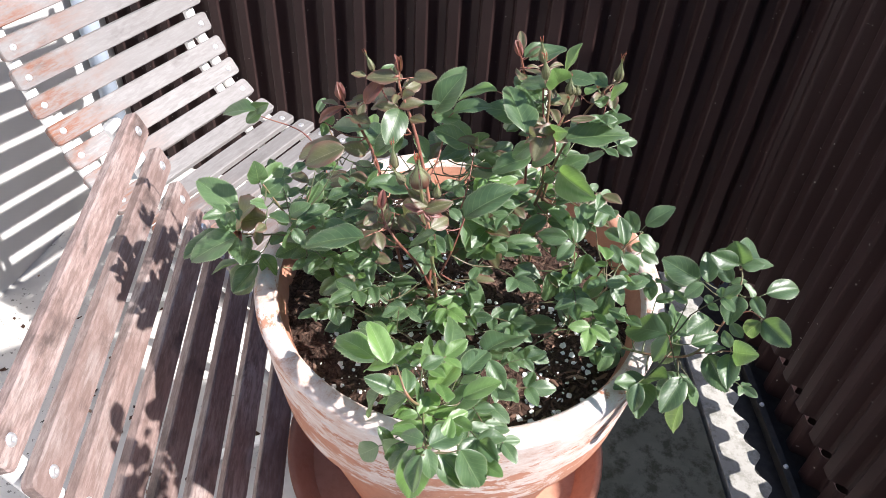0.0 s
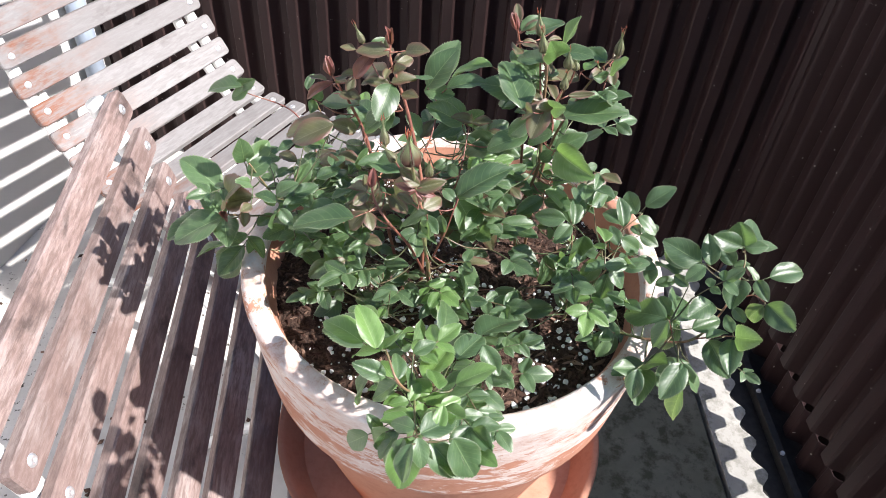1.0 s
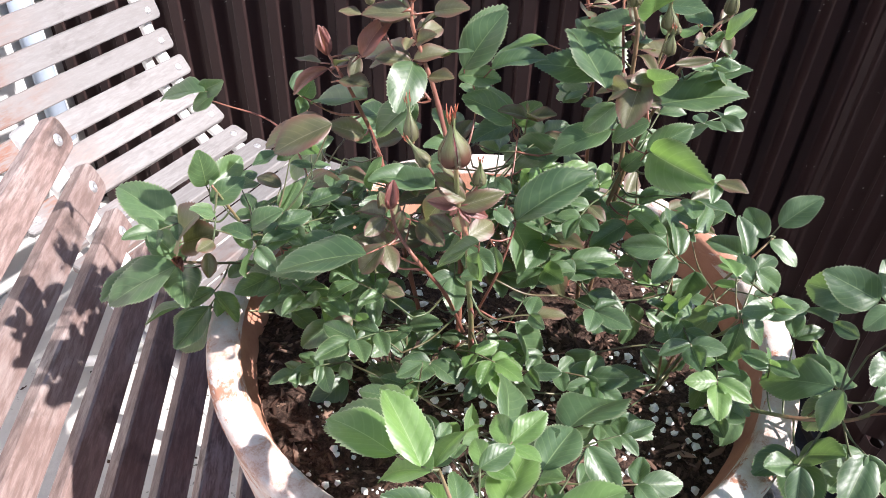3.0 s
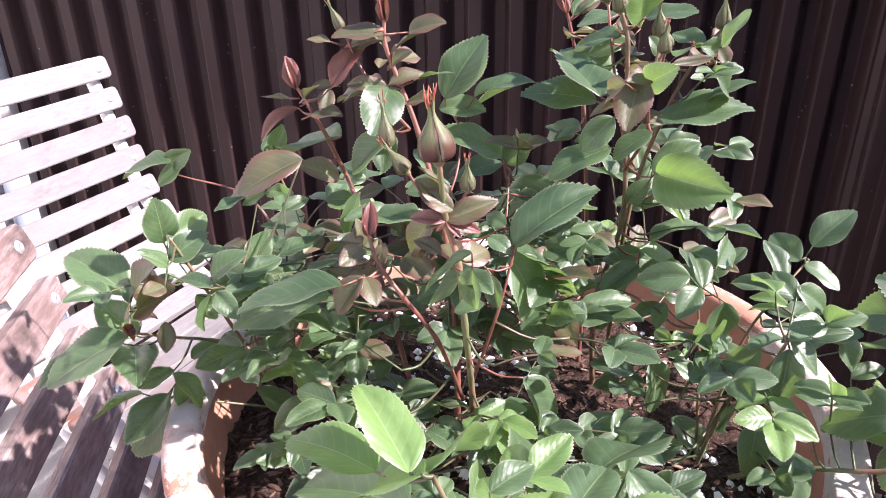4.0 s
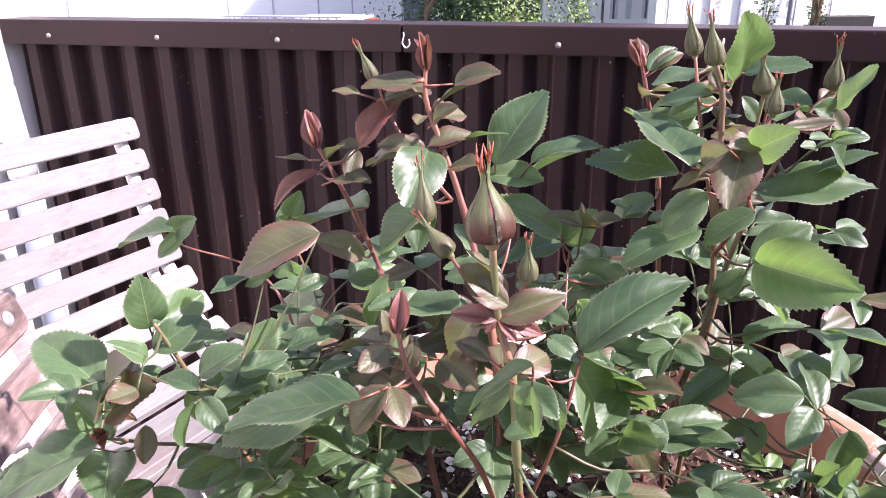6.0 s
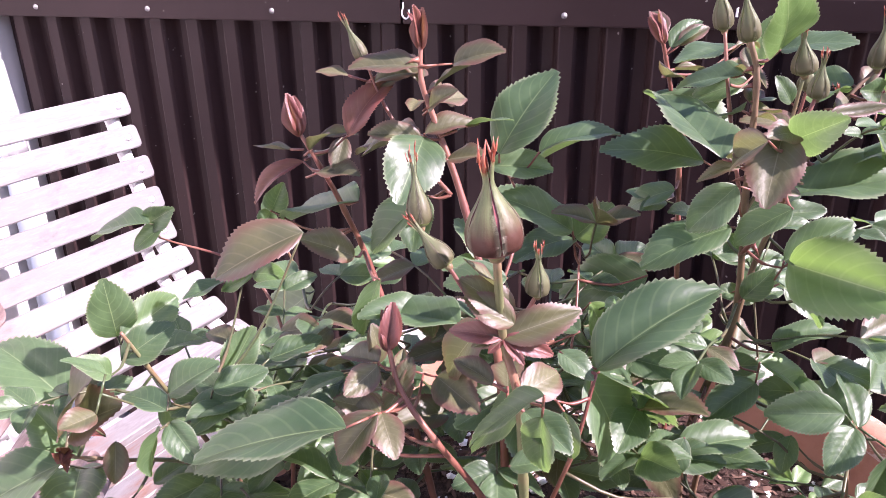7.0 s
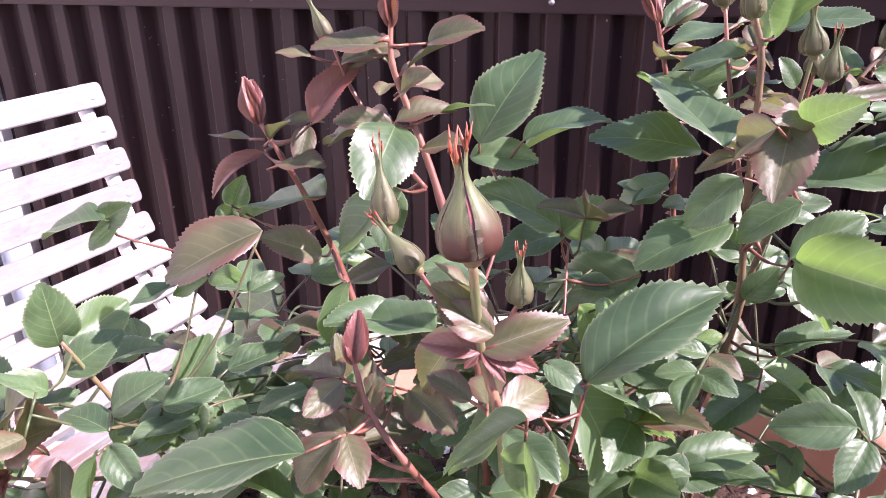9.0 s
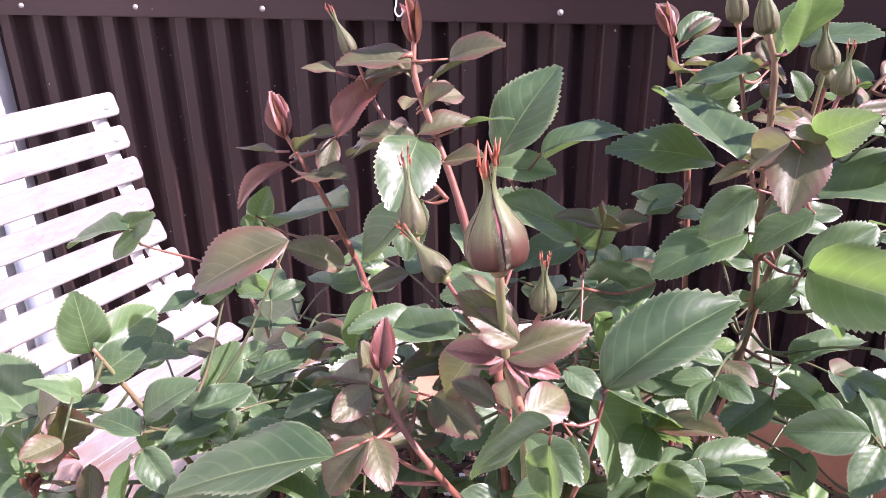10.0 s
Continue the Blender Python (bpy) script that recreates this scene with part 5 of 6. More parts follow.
leaflet(BUSH_LEFT, (-0.087, 0.617, 0.949), (-0.069, 0.630, 0.952))
leaflet(BUSH_LEFT, (-0.090, 0.591, 0.951), (-0.075, 0.583, 0.942))
leaflet(BUSH_LEFT, (-0.089, 0.584, 0.953), (-0.098, 0.583, 0.933))
leaflet(BUSH_LEFT, (-0.037, 0.637, 0.951), (-0.053, 0.626, 0.948))
leaflet(BUSH_LEFT, (-0.101, 0.659, 0.978), (-0.112, 0.643, 0.974))
leaflet(BUSH_LEFT, (-0.086, 0.658, 0.983), (-0.098, 0.654, 0.976), "N")
leaflet(BUSH_LEFT, (-0.088, 0.662, 0.981), (-0.072, 0.658, 0.984), "N")
leaflet(BUSH_LEFT, (-0.088, 0.680, 0.941), (-0.066, 0.676, 0.949), "R")
leaflet(BUSH_LEFT, (-0.113, 0.581, 0.958), (-0.115, 0.568, 0.961), "R")
leaflet(BUSH_LEFT, (-0.119, 0.711, 0.859), (-0.095, 0.724, 0.873))
leaflet(BUSH_LEFT, (-0.108, 0.731, 0.876), (-0.081, 0.733, 0.890))
leaflet(BUSH_LEFT, (-0.142, 0.678, 0.863), (-0.121, 0.665, 0.847))
leaflet(BUSH_LEFT, (-0.140, 0.650, 0.911), (-0.130, 0.651, 0.894))
leaflet(BUSH_LEFT, (-0.151, 0.647, 0.862), (-0.139, 0.665, 0.867))
leaflet(BUSH_LEFT, (-0.128, 0.665, 0.844), (-0.101, 0.669, 0.857))
leaflet(BUSH_LEFT, (-0.154, 0.635, 0.801), (-0.131, 0.627, 0.784))
leaflet(BUSH_LEFT, (-0.104, 0.643, 0.846), (-0.078, 0.641, 0.829))
leaflet(BUSH_LOW, (-0.062, 0.635, 0.850), (-0.082, 0.618, 0.834))
leaflet(BUSH_LOW, (-0.012, 0.605, 0.867), (0.001, 0.621, 0.876))
leaflet(BUSH_LOW, (0.024, 0.568, 0.901), (0.011, 0.558, 0.895))
leaflet(BUSH_MID, (-0.030, 0.665, 0.983), (-0.040, 0.665, 0.956))
leaflet(BUSH_MID, (-0.013, 0.686, 1.015), (-0.039, 0.679, 0.991))
leaflet(BUSH_MID, (-0.022, 0.703, 1.010), (-0.021, 0.684, 0.991))
leaflet(BUSH_MID, (0.027, 0.656, 0.994), (0.003, 0.651, 0.992))
leaflet(BUSH_MID, (0.050, 0.645, 0.970), (0.064, 0.638, 0.965))
leaflet(BUSH_MID, (0.050, 0.592, 0.977), (0.050, 0.595, 0.953))
leaflet(BUSH_MID, (0.055, 0.623, 0.958), (0.059, 0.620, 0.940))
leaflet(BUSH_MID, (0.058, 0.717, 0.956), (0.067, 0.726, 0.932), "N")
leaflet(BUSH_MID, (0.038, 0.605, 0.944), (0.053, 0.607, 0.948))
leaflet(BUSH_MID, (0.056, 0.677, 0.962), (0.043, 0.687, 0.965))
leaflet(BUSH_MID, (0.036, 0.690, 0.952), (0.052, 0.689, 0.962))
leaflet(BUSH_SIDE, (0.168, 0.718, 0.919), (0.140, 0.723, 0.917))
leaflet(BUSH_SIDE, (0.157, 0.715, 0.897), (0.152, 0.702, 0.886))
leaflet(BUSH_SIDE, (0.156, 0.717, 0.893), (0.138, 0.717, 0.886))
leaflet(BUSH_SIDE, (0.139, 0.662, 0.813), (0.172, 0.664, 0.823))
leaflet(BUSH_SIDE, (0.146, 0.586, 0.863), (0.172, 0.580, 0.863))
leaflet(BUSH_SIDE, (0.119, 0.671, 0.890), (0.145, 0.668, 0.885))
leaflet(BUSH_SIDE, (0.223, 0.684, 0.919), (0.204, 0.694, 0.919), "N")
leaflet(BUSH_SIDE, (0.326, 0.677, 0.927), (0.309, 0.684, 0.944))
leaflet(BUSH_SIDE, (0.327, 0.682, 0.919), (0.341, 0.685, 0.925))
leaflet(BUSH_SIDE, (0.356, 0.686, 0.904), (0.343, 0.692, 0.915))
leaflet(BUSH_SIDE, (0.296, 0.586, 0.879), (0.308, 0.582, 0.855))
leaflet(BUSH_SIDE, (0.301, 0.590, 0.867), (0.319, 0.584, 0.847))
leaflet(BUSH_SIDE, (0.228, 0.628, 0.854), (0.226, 0.609, 0.831))
leaflet(BUSH_SIDE, (0.233, 0.629, 0.871), (0.209, 0.622, 0.884))
leaflet(BUSH_SIDE, (0.258, 0.581, 0.862), (0.237, 0.568, 0.869))
leaflet(BUSH_TALL, (0.103, 0.679, 0.905), (0.135, 0.692, 0.912))
leaflet(BUSH_TALL, (0.152, 0.764, 0.956), (0.170, 0.753, 0.941))
leaflet(BUSH_TALL, (0.162, 0.763, 0.966), (0.178, 0.761, 0.988))
leaflet(BUSH_TALL, (0.138, 0.719, 0.933), (0.166, 0.725, 0.914), "N")
leaflet(BUSH_TALL, (0.138, 0.720, 0.921), (0.116, 0.704, 0.908))
leaflet(BUSH_TALL, (0.124, 0.752, 0.921), (0.104, 0.736, 0.913))
leaflet(BUSH_TALL, (0.121, 0.771, 1.054), (0.097, 0.768, 1.046))
leaflet(BUSH_TALL, (0.121, 0.819, 1.064), (0.090, 0.794, 1.056))
leaflet(BUSH_TALL, (0.128, 0.780, 1.060), (0.136, 0.791, 1.086), "N")
leaflet(BUSH_TALL, (0.151, 0.769, 1.045), (0.168, 0.792, 1.050), "N")
leaflet(BUSH_TALL, (0.143, 0.778, 1.043), (0.135, 0.774, 1.055))
leaflet(BUSH_TALL, (0.148, 0.769, 1.033), (0.121, 0.769, 1.037), "R")
leaflet(BUSH_TALL, (0.148, 0.762, 1.004), (0.130, 0.767, 0.993))
leaflet(BUSH_TALL, (0.104, 0.674, 0.917), (0.097, 0.665, 0.900))

# bronze leaves round the top shoots
leaflet(BUSH_MID, (-0.055, 0.697, 1.036), (-0.056, 0.690, 1.027), "R")
leaflet(BUSH_MID, (-0.008, 0.635, 0.959), (-0.015, 0.625, 0.945), "R")
leaflet(BUSH_MID, (0.033, 0.606, 1.014), (0.022, 0.602, 1.024), "R")
leaflet(BUSH_LEFT, (-0.169, 0.620, 0.913), (-0.142, 0.610, 0.955), "R")
leaflet(BUSH_LEFT, (-0.163, 0.620, 0.915), (-0.130, 0.610, 0.939), "R")

for b in (BUSH_LEFT, BUSH_FRONT, BUSH_SIDE, BUSH_LOW):
    stalks(b, M_STALK)
for b in (BUSH_MID, BUSH_TALL):
    stalks(b, M_CANE_RED)

# the leafy inside of the bushes
FILL = random.Random(11)
for b, cx, cy, cz, rx, ry, rz, count, size in (
        (BUSH_MID, .035, .690, .890, .075, .050, .070, 22, .027),
        (BUSH_TALL, .120, .740, .905, .060, .045, .075, 18, .026),
        (BUSH_TALL, .130, .755, 1.000, .035, .020, .030, 3, .018),
        (BUSH_LEFT, -.115, .680, .880, .060, .055, .060, 14, .022),
        (BUSH_SIDE, .195, .690, .870, .045, .055, .035, 7, .023),
        (BUSH_SIDE, .290, .645, .880, .050, .035, .030, 2, .018),
        (BUSH_FRONT, .085, .520, .870, .045, .035, .035, 8, .020),
        (BUSH_MID, .030, .600, .885, .055, .025, .030, 4, .024),
        (BUSH_MID, .030, .735, .905, .085, .030, .050, 10, .026),
        (BUSH_LEFT, -.050, .715, .905, .060, .040, .050, 8, .025),
        (BUSH_LOW, .015, .655, .870, .060, .030, .040, 9, .024),
        (BUSH_LOW, -.030, .655, .850, .050, .035, .030, 7, .023)):
    random.seed(int(cx * 1000))
    for q in range(count):
        p = Vector((cx + rx * FILL.uniform(-1, 1), cy + ry * FILL.uniform(-1, 1), cz + rz * FILL.uniform(-1, 1)))
        spot = min(CANES[b.name], key=lambda v: (v - p).length)
        p = spot + (p - spot).normalized() * min((p - spot).length, 0.045)
        out = Vector((p.x - cx, p.y - cy, 0)) + Vector((FILL.uniform(-.03, .03), FILL.uniform(-.03, .03), 0.012))
        bm = bmesh.new()
        tube(bm, bend([spot, (spot + p) / 2 + Vector((0, 0, -.006)), p], 3), 0.0008, 5)
        part("leaf_stalk", bm, M_STALK, b, "", home(b), True)
        compound(b, p, out, size * FILL.uniform(.75, 1.15), FILL.choice((3, 5, 5)), "G" if FILL.random() < .88 else "N")


for p, size in (((-.024, .720, .912), .030), ((.010, .720, .925), .031), ((.043, .725, .925), .030), ((-.019, .715, .885), .028), ((.022, .715, .890), .030), ((.049, .715, .901), .028), ((-.040, .725, .940), .028), ((.058, .735, .934), .030),
                ((-.002, .665, .925), .026), ((.020, .680, .905), .027), ((-.060, .715, .915), .027), ((-.080, .725, .935), .025), ((.020, .735, .960), .026), ((.055, .740, .972), .027), ((-.035, .660, .900), .025), ((.070, .690, .900), .028), ((.085, .720, .925), .028), ((-.015, .745, .935), .028), ((0.033, 0.740, 0.897), 0.028), ((0.019, 0.760, 0.892), 0.027), ((0.046, 0.720, 0.900), 0.027), ((0.137, 0.760, 0.921), 0.027), ((-0.051, 0.720, 0.889), 0.026), ((0.022, 0.750, 0.898), 0.028),
                ((-0.089, 0.745, 0.866), 0.027), ((-0.036, 0.750, 0.893), 0.028), ((-0.067, 0.740, 0.891), 0.027), ((-0.115, 0.740, 0.880), 0.024), ((-0.019, 0.740, 0.884), 0.028), ((0.014, 0.760, 0.894), 0.029), ((0.032, 0.760, 0.911), 0.028), ((0.049, 0.770, 0.907), 0.028), ((0.005, 0.740, 0.932), 0.027), ((-0.038, 0.700, 0.884), 0.026), ((0.047, 0.730, 0.897), 0.027), ((-0.087, 0.780, 0.875), 0.026), ((-0.055, 0.800, 0.876), 0.027), ((-0.017, 0.760, 0.873), 0.027), ((0.014, 0.800, 0.876), 0.028), ((0.050, 0.800, 0.880), 0.028), ((-0.100, 0.740, 0.869), 0.025), ((0.014, 0.700, 0.874), 0.026), ((0.041, 0.720, 0.879), 0.027), ((-0.025, 0.700, 0.878), 0.026)):
    p = Vector(p)
    b = BUSH_MID if p.x < .06 else BUSH_TALL
    spot = min(CANES[b.name], key=lambda v: (v - p).length)
    bm = bmesh.new()
    tube(bm, bend([spot, (spot + p) / 2 + Vector((0, 0, -.004)), p], 3), 0.0007, 5)
    part("leaf_stalk", bm, M_STALK, b, "", home(b), True)
    compound(b, p, (FILL.uniform(-.8, .8), FILL.uniform(-.9, .1), FILL.uniform(-.2, .3)), size * FILL.uniform(.85, 1.15), 3, "G" if FILL.random() < .9 else "R")

# the dense front shoot
for p, size, kind in (((.082, .440, .925), .022, "N"), ((.108, .455, .915), .023, "G"), ((.098, .485, .895), .023, "N"), ((.128, .470, .900), .020, "G"), ((.066, .465, .925), .021, "N"),
                      ((.092, .505, .885), .023, "G"), ((.122, .512, .880), .022, "G"), ((.100, .415, .945), .020, "N"), ((.090, .455, .905), .022, "G"), ((.072, .490, .900), .020, "G"), ((.112, .425, .930), .020, "N")):
    p = Vector(p)
    spot = min(CANES[BUSH_FRONT.name], key=lambda v: (v - p).length)
    bm = bmesh.new()
    tube(bm, bend([spot, (spot + p) / 2 + Vector((0, 0, -.003)), p], 3), 0.0006, 5)
    part("leaf_stalk", bm, M_STALK, BUSH_FRONT, "", home(BUSH_FRONT), True)
    compound(BUSH_FRONT, p, (FILL.uniform(-.9, .9), FILL.uniform(-.6, .6), FILL.uniform(.1, .5)), size * FILL.uniform(.85, 1.15), 5, kind)

# the leafy middle of the side bush
for p, size in (((.200, .640, .880), .024), ((.222, .655, .900), .023), ((.180, .660, .890), .024), ((.245, .640, .870), .023), ((.165, .650, .870), .022), ((.215, .690, .900), .022)):
    p = Vector(p)
    spot = min(CANES[BUSH_SIDE.name], key=lambda v: (v - p).length)
    bm = bmesh.new()
    tube(bm, bend([spot, (spot + p) / 2 + Vector((0, 0, -.003)), p], 3), 0.0006, 5)
    part("leaf_stalk", bm, M_STALK, BUSH_SIDE, "", home(BUSH_SIDE), True)
    compound(BUSH_SIDE, p, (FILL.uniform(-.7, .9), FILL.uniform(-.9, .1), FILL.uniform(.1, .5)), size * FILL.uniform(.85, 1.15), 5, "G")

# low leaves between the bushes
for p, size in (((0.050, 0.645, 0.860), 0.024), ((0.112, 0.609, 0.850), 0.023), ((0.132, 0.645, 0.860), 0.023), ((-0.012, 0.578, 0.840), 0.021),
                ((0.019, 0.602, 0.850), 0.022), ((0.084, 0.614, 0.860), 0.023), ((-0.040, 0.599, 0.850), 0.020)):
    p = Vector(p)
    b = BUSH_FRONT if p.y < .600 else BUSH_SIDE if p.x > .13 else BUSH_LOW
    spot = min(CANES[b.name], key=lambda v: (v - p).length)
    bm = bmesh.new()
    tube(bm, bend([spot, (spot + p) / 2 + Vector((0, 0, .006)), p], 3), 0.0007, 5)
    part("leaf_stalk", bm, M_STALK, b, "", home(b), True)
    compound(b, p, (FILL.uniform(-.8, .8), FILL.uniform(-.8, .5), FILL.uniform(0, .3)), size * FILL.uniform(.85, 1.15), 5, "G" if FILL.random() < .75 else "N")


def rose_bud(b, base, tip, width, petal, label):
    """A closed bud: a bulb wrapped in sepals whose forked points stand up past it."""
    p, q = Vector(base), Vector(tip)
    d = (q - p)
    ln = d.length
    d.normalize()
    x = d.cross(Vector((0.3, 1, 0.1))).normalized()
    m = home(b) @ Matrix.Translation(p) @ Matrix((x, d.cross(x), d)).transposed().to_4x4()
    r, h = width / 2, ln * 0.64
    zs = (-.02, .02, .09, .18, .30, .42, .54, .66, .78, .90, 1.02)
    fs = (.24, .72, .93, 1.0, 1.0, .93, .78, .57, .38, .23, .13)
    bm = bmesh.new()
    lathe(bm, [(r * f * 0.97, h * z) for f, z in zip(fs, zs)], 24)
    body = part("bud", bm, petal, b, label, m, True)
    bm = bmesh.new()
    tube(bm, [(0, 0, -.13 * h), (0, 0, -.05 * h), (0, 0, .04 * h)], [r * .26, r * .36, r * .44], 14)
    part("calyx", bm, M_CANE, body, "green calyx", None, True)
    for k in range(5):
        a = 2 * math.pi * k / 5 + 0.4
        bm = bmesh.new()
        uv = bm.loops.layers.uv.new()
        rows = []
        top = ln * random.uniform(.80, .98) / h
        lean = random.uniform(-.10, .10)
        for i in range(17):
            s = i / 16
            z = s * top
            rad = r * float(np.interp(min(z, 1.02), zs, fs)) * (1.01 + 0.012 * (k % 2)) + 0.0002
            rad += max(0, z - 0.95) * h * 0.16
            wide = r * float(np.interp(z, (0, .15, .42, .66, .85, 1.0, 1.3, 1.6), (.42, .66, .62, .36, .20, .13, .09, .05)))
            rw = []
            for c in (-1, -.5, 0, .5, 1):
                aa = a + c * min(wide / rad, 0.66) + lean * s * 3
                rr = rad * (1.0 + 0.035 * (1 - c * c))
                rw.append((bm.verts.new((rr * math.cos(aa), rr * math.sin(aa), z * h)), c * .5 + .5, s))
            rows.append(rw)
        for u, v in zip(rows, rows[1:]):
            for c in range(4):
                q4 = (u[c], u[c + 1], v[c + 1], v[c])
                f = bm.faces.new([e[0] for e in q4])
                for lp, e in zip(f.loops, q4):
                    lp[uv].uv = (e[1], e[2])
        end = sum((e[0].co for e in rows[-1]), Vector()) / 5
        down = sum((e[0].co for e in rows[-5]), Vector()) / 5
        bmesh.ops.solidify(bm, geom=bm.faces[:], thickness=0.00025)
        sepal = part("sepal", bm, M_SEPAL_RED if petal is M_BUD_RED else M_SEPAL, body, "sepal with pale edges", None, True)
        # the point forks into thin red tips
        bm = bmesh.new()
        for g in range(1 + k % 2):
            o = Vector((random.uniform(-1, 1), random.uniform(-1, 1), random.uniform(.8, 2.6))) * r * 0.22
            s0 = down.lerp(end, random.uniform(.4, 1))
            tube(bm, [s0, s0 + o * .5 + Vector((0, 0, r * .06)), s0 + o + Vector((0, 0, r * .25))], [r * .075, r * .055, r * .010], 6)
        part("sepal_point", bm, M_SEPAL_TIP, body, "orange-red forked sepal point", None, True)


rose_bud(BUSH_MID, (.033, .5975, 1.031), (.029, .596, 1.0665), .0172, M_BUD_RED, "fat dark-red closed rosebud")
for node, base, tip, w in (((.034, .609, .994), (.0145, .610, 1.019), (.000, .611, 1.036), .0078), ((.034, .609, .994), (.0445, .611, 1.011), (.0445, .610, 1.031), .0076)):
    cane(BUSH_MID, [node, tuple((a + c) / 2 + o for a, c, o in zip(node, base, (0, 0, -.002))), base], .0014, .0011, M_CANE_RED)
    rose_bud(BUSH_MID, base, tip, w, M_BUD, "small green rosebud")
rose_bud(BUSH_MID, (.004, .615, 1.030), (-.001, .622, 1.056), .008, M_BUD, "small green rosebud")
rose_bud(BUSH_MID, (-.046, .702, 1.070), (-.056, .703, 1.090), .006, M_BUD, "tiny green rosebud")
rose_bud(BUSH_TALL, (.114, .730, 1.0775), (.108, .730, 1.1045), .0088, M_BUD, "brownish green rosebud")
rose_bud(BUSH_TALL, (.106, .758, 1.079), (.100, .757, 1.106), .0085, M_BUD, "brownish green rosebud")
rose_bud(BUSH_TALL, (.138, .706, 1.060), (.138, .705, 1.080), .0075, M_BUD, "brownish green rosebud")
rose_bud(BUSH_TALL, (.138, .735, 1.064), (.134, .735, 1.086), .0100, M_BUD, "pale green rosebud showing pink")
rose_bud(BUSH_TALL, (.143, .750, 1.055), (.141, .750, 1.070), .0080, M_BUD, "small round green rosebud")
rose_bud(BUSH_TALL, (.178, .782, 1.060), (.178, .783, 1.088), .0090, M_BUD, "brownish green rosebud")
rose_bud(BUSH_TALL, (.166, .776, 1.040), (.160, .775, 1.054), .0070, M_BUD, "small green rosebud")
cane(BUSH_TALL, [(.130, .744, 1.02), (.140, .748, 1.04), (.143, .750, 1.056)], .0014, .0011, M_CANE_RED)
cane(BUSH_TALL, [(.122, .732, 1.0), (.134, .736, 1.03), (.138, .735, 1.065)], .0015, .0012, M_CANE)
# narrow young leaves along the top shoots
SHOOT = random.Random(23)
for b, x, y, z, count in ((BUSH_MID, -.018, .697, 1.064, 7), (BUSH_MID, -.010, .694, 1.040, 4), (BUSH_MID, -.072, .690, 1.036, 5), (BUSH_MID, -.045, .702, 1.066, 4), (BUSH_MID, .036, .609, .985, 5), (BUSH_MID, -.006, .612, .968, 4),
                          (BUSH_TALL, .118, .729, 1.064, 5), (BUSH_TALL, .122, .732, 1.030, 5), (BUSH_TALL, .172, .778, 1.052, 5), (BUSH_TALL, .082, .778, 1.066, 6), (BUSH_TALL, .136, .703, 1.052, 4), (BUSH_TALL, .107, .757, 1.070, 4)):
    for q in range(count):
        a, up = SHOOT.uniform(0, 6.28), SHOOT.uniform(-.1, .9)
        p = Vector((x, y, z - SHOOT.uniform(0, .018)))
        d = Vector((math.cos(a), math.sin(a), up)).normalized()
        tip = p + d * SHOOT.uniform(.004, .009)
        bm = bmesh.new()
        tube(bm, [p, tip], 0.0006, 5)
        part("leaf_stalk", bm, M_CANE_RED, b, "", home(b), True)
        leaflet(b, tip, tip + (d + Vector((0, 0, SHOOT.uniform(-.5, .2)))).normalized() * SHOOT.uniform(.013, .024), SHOOT.choice("BBRRRG"), False)

# crimson unfolding shoots at the cane tips
for b, p, up in ((BUSH_MID, (-.074, .690, 1.040), (-.012, 0, .03)), (BUSH_MID, (-.019, .699, 1.078), (-.003, 0, .03)), (BUSH_MID, (-.010, .616, .982), (0, .005, .02)), (BUSH_TALL, (.080, .777, 1.072), (-.01, 0, .02)), (BUSH_LEFT, (-.168, .614, .902), (.01, -.01, .012))):
    p, up = Vector(p), Vector(up)
    for q in range(4):
        d = (up.normalized() + Vector((random.uniform(-.3, .3), random.uniform(-.3, .3), random.uniform(-.2, .2)))).normalized()
        leaflet(b, p - d * .003, p + d * random.uniform(.011, .016), "T", False, q)
# bracts round the fork of the flower stalk, and two folded ones above it
for a, b_, kind, shape in (((0, 0, 0), (.024, .006, .010), "B", 2), ((0, 0, 0), (.017, .002, -.005), "T", 0), ((0, 0, 0), (-.004, -.004, -.004), "T", 2),
                           ((0, 0, 0), (-.017, -.003, .003), "T", 4), ((0, 0, 0), (-.010, -.003, -.003), "B", 0), ((0, 0, 0), (.008, -.005, -.006), "T", 5),
                           ((.003, 0, .009), (-.013, -.004, .022), "R", 1), ((.004, -.002, .007), (-.011, -.006, .017), "R", 3)):
    p = Vector((.034, .608, .995))
    leaflet(BUSH_MID, p + Vector(a), p + Vector(b_), kind, False, shape, (.25, -.75, .6))

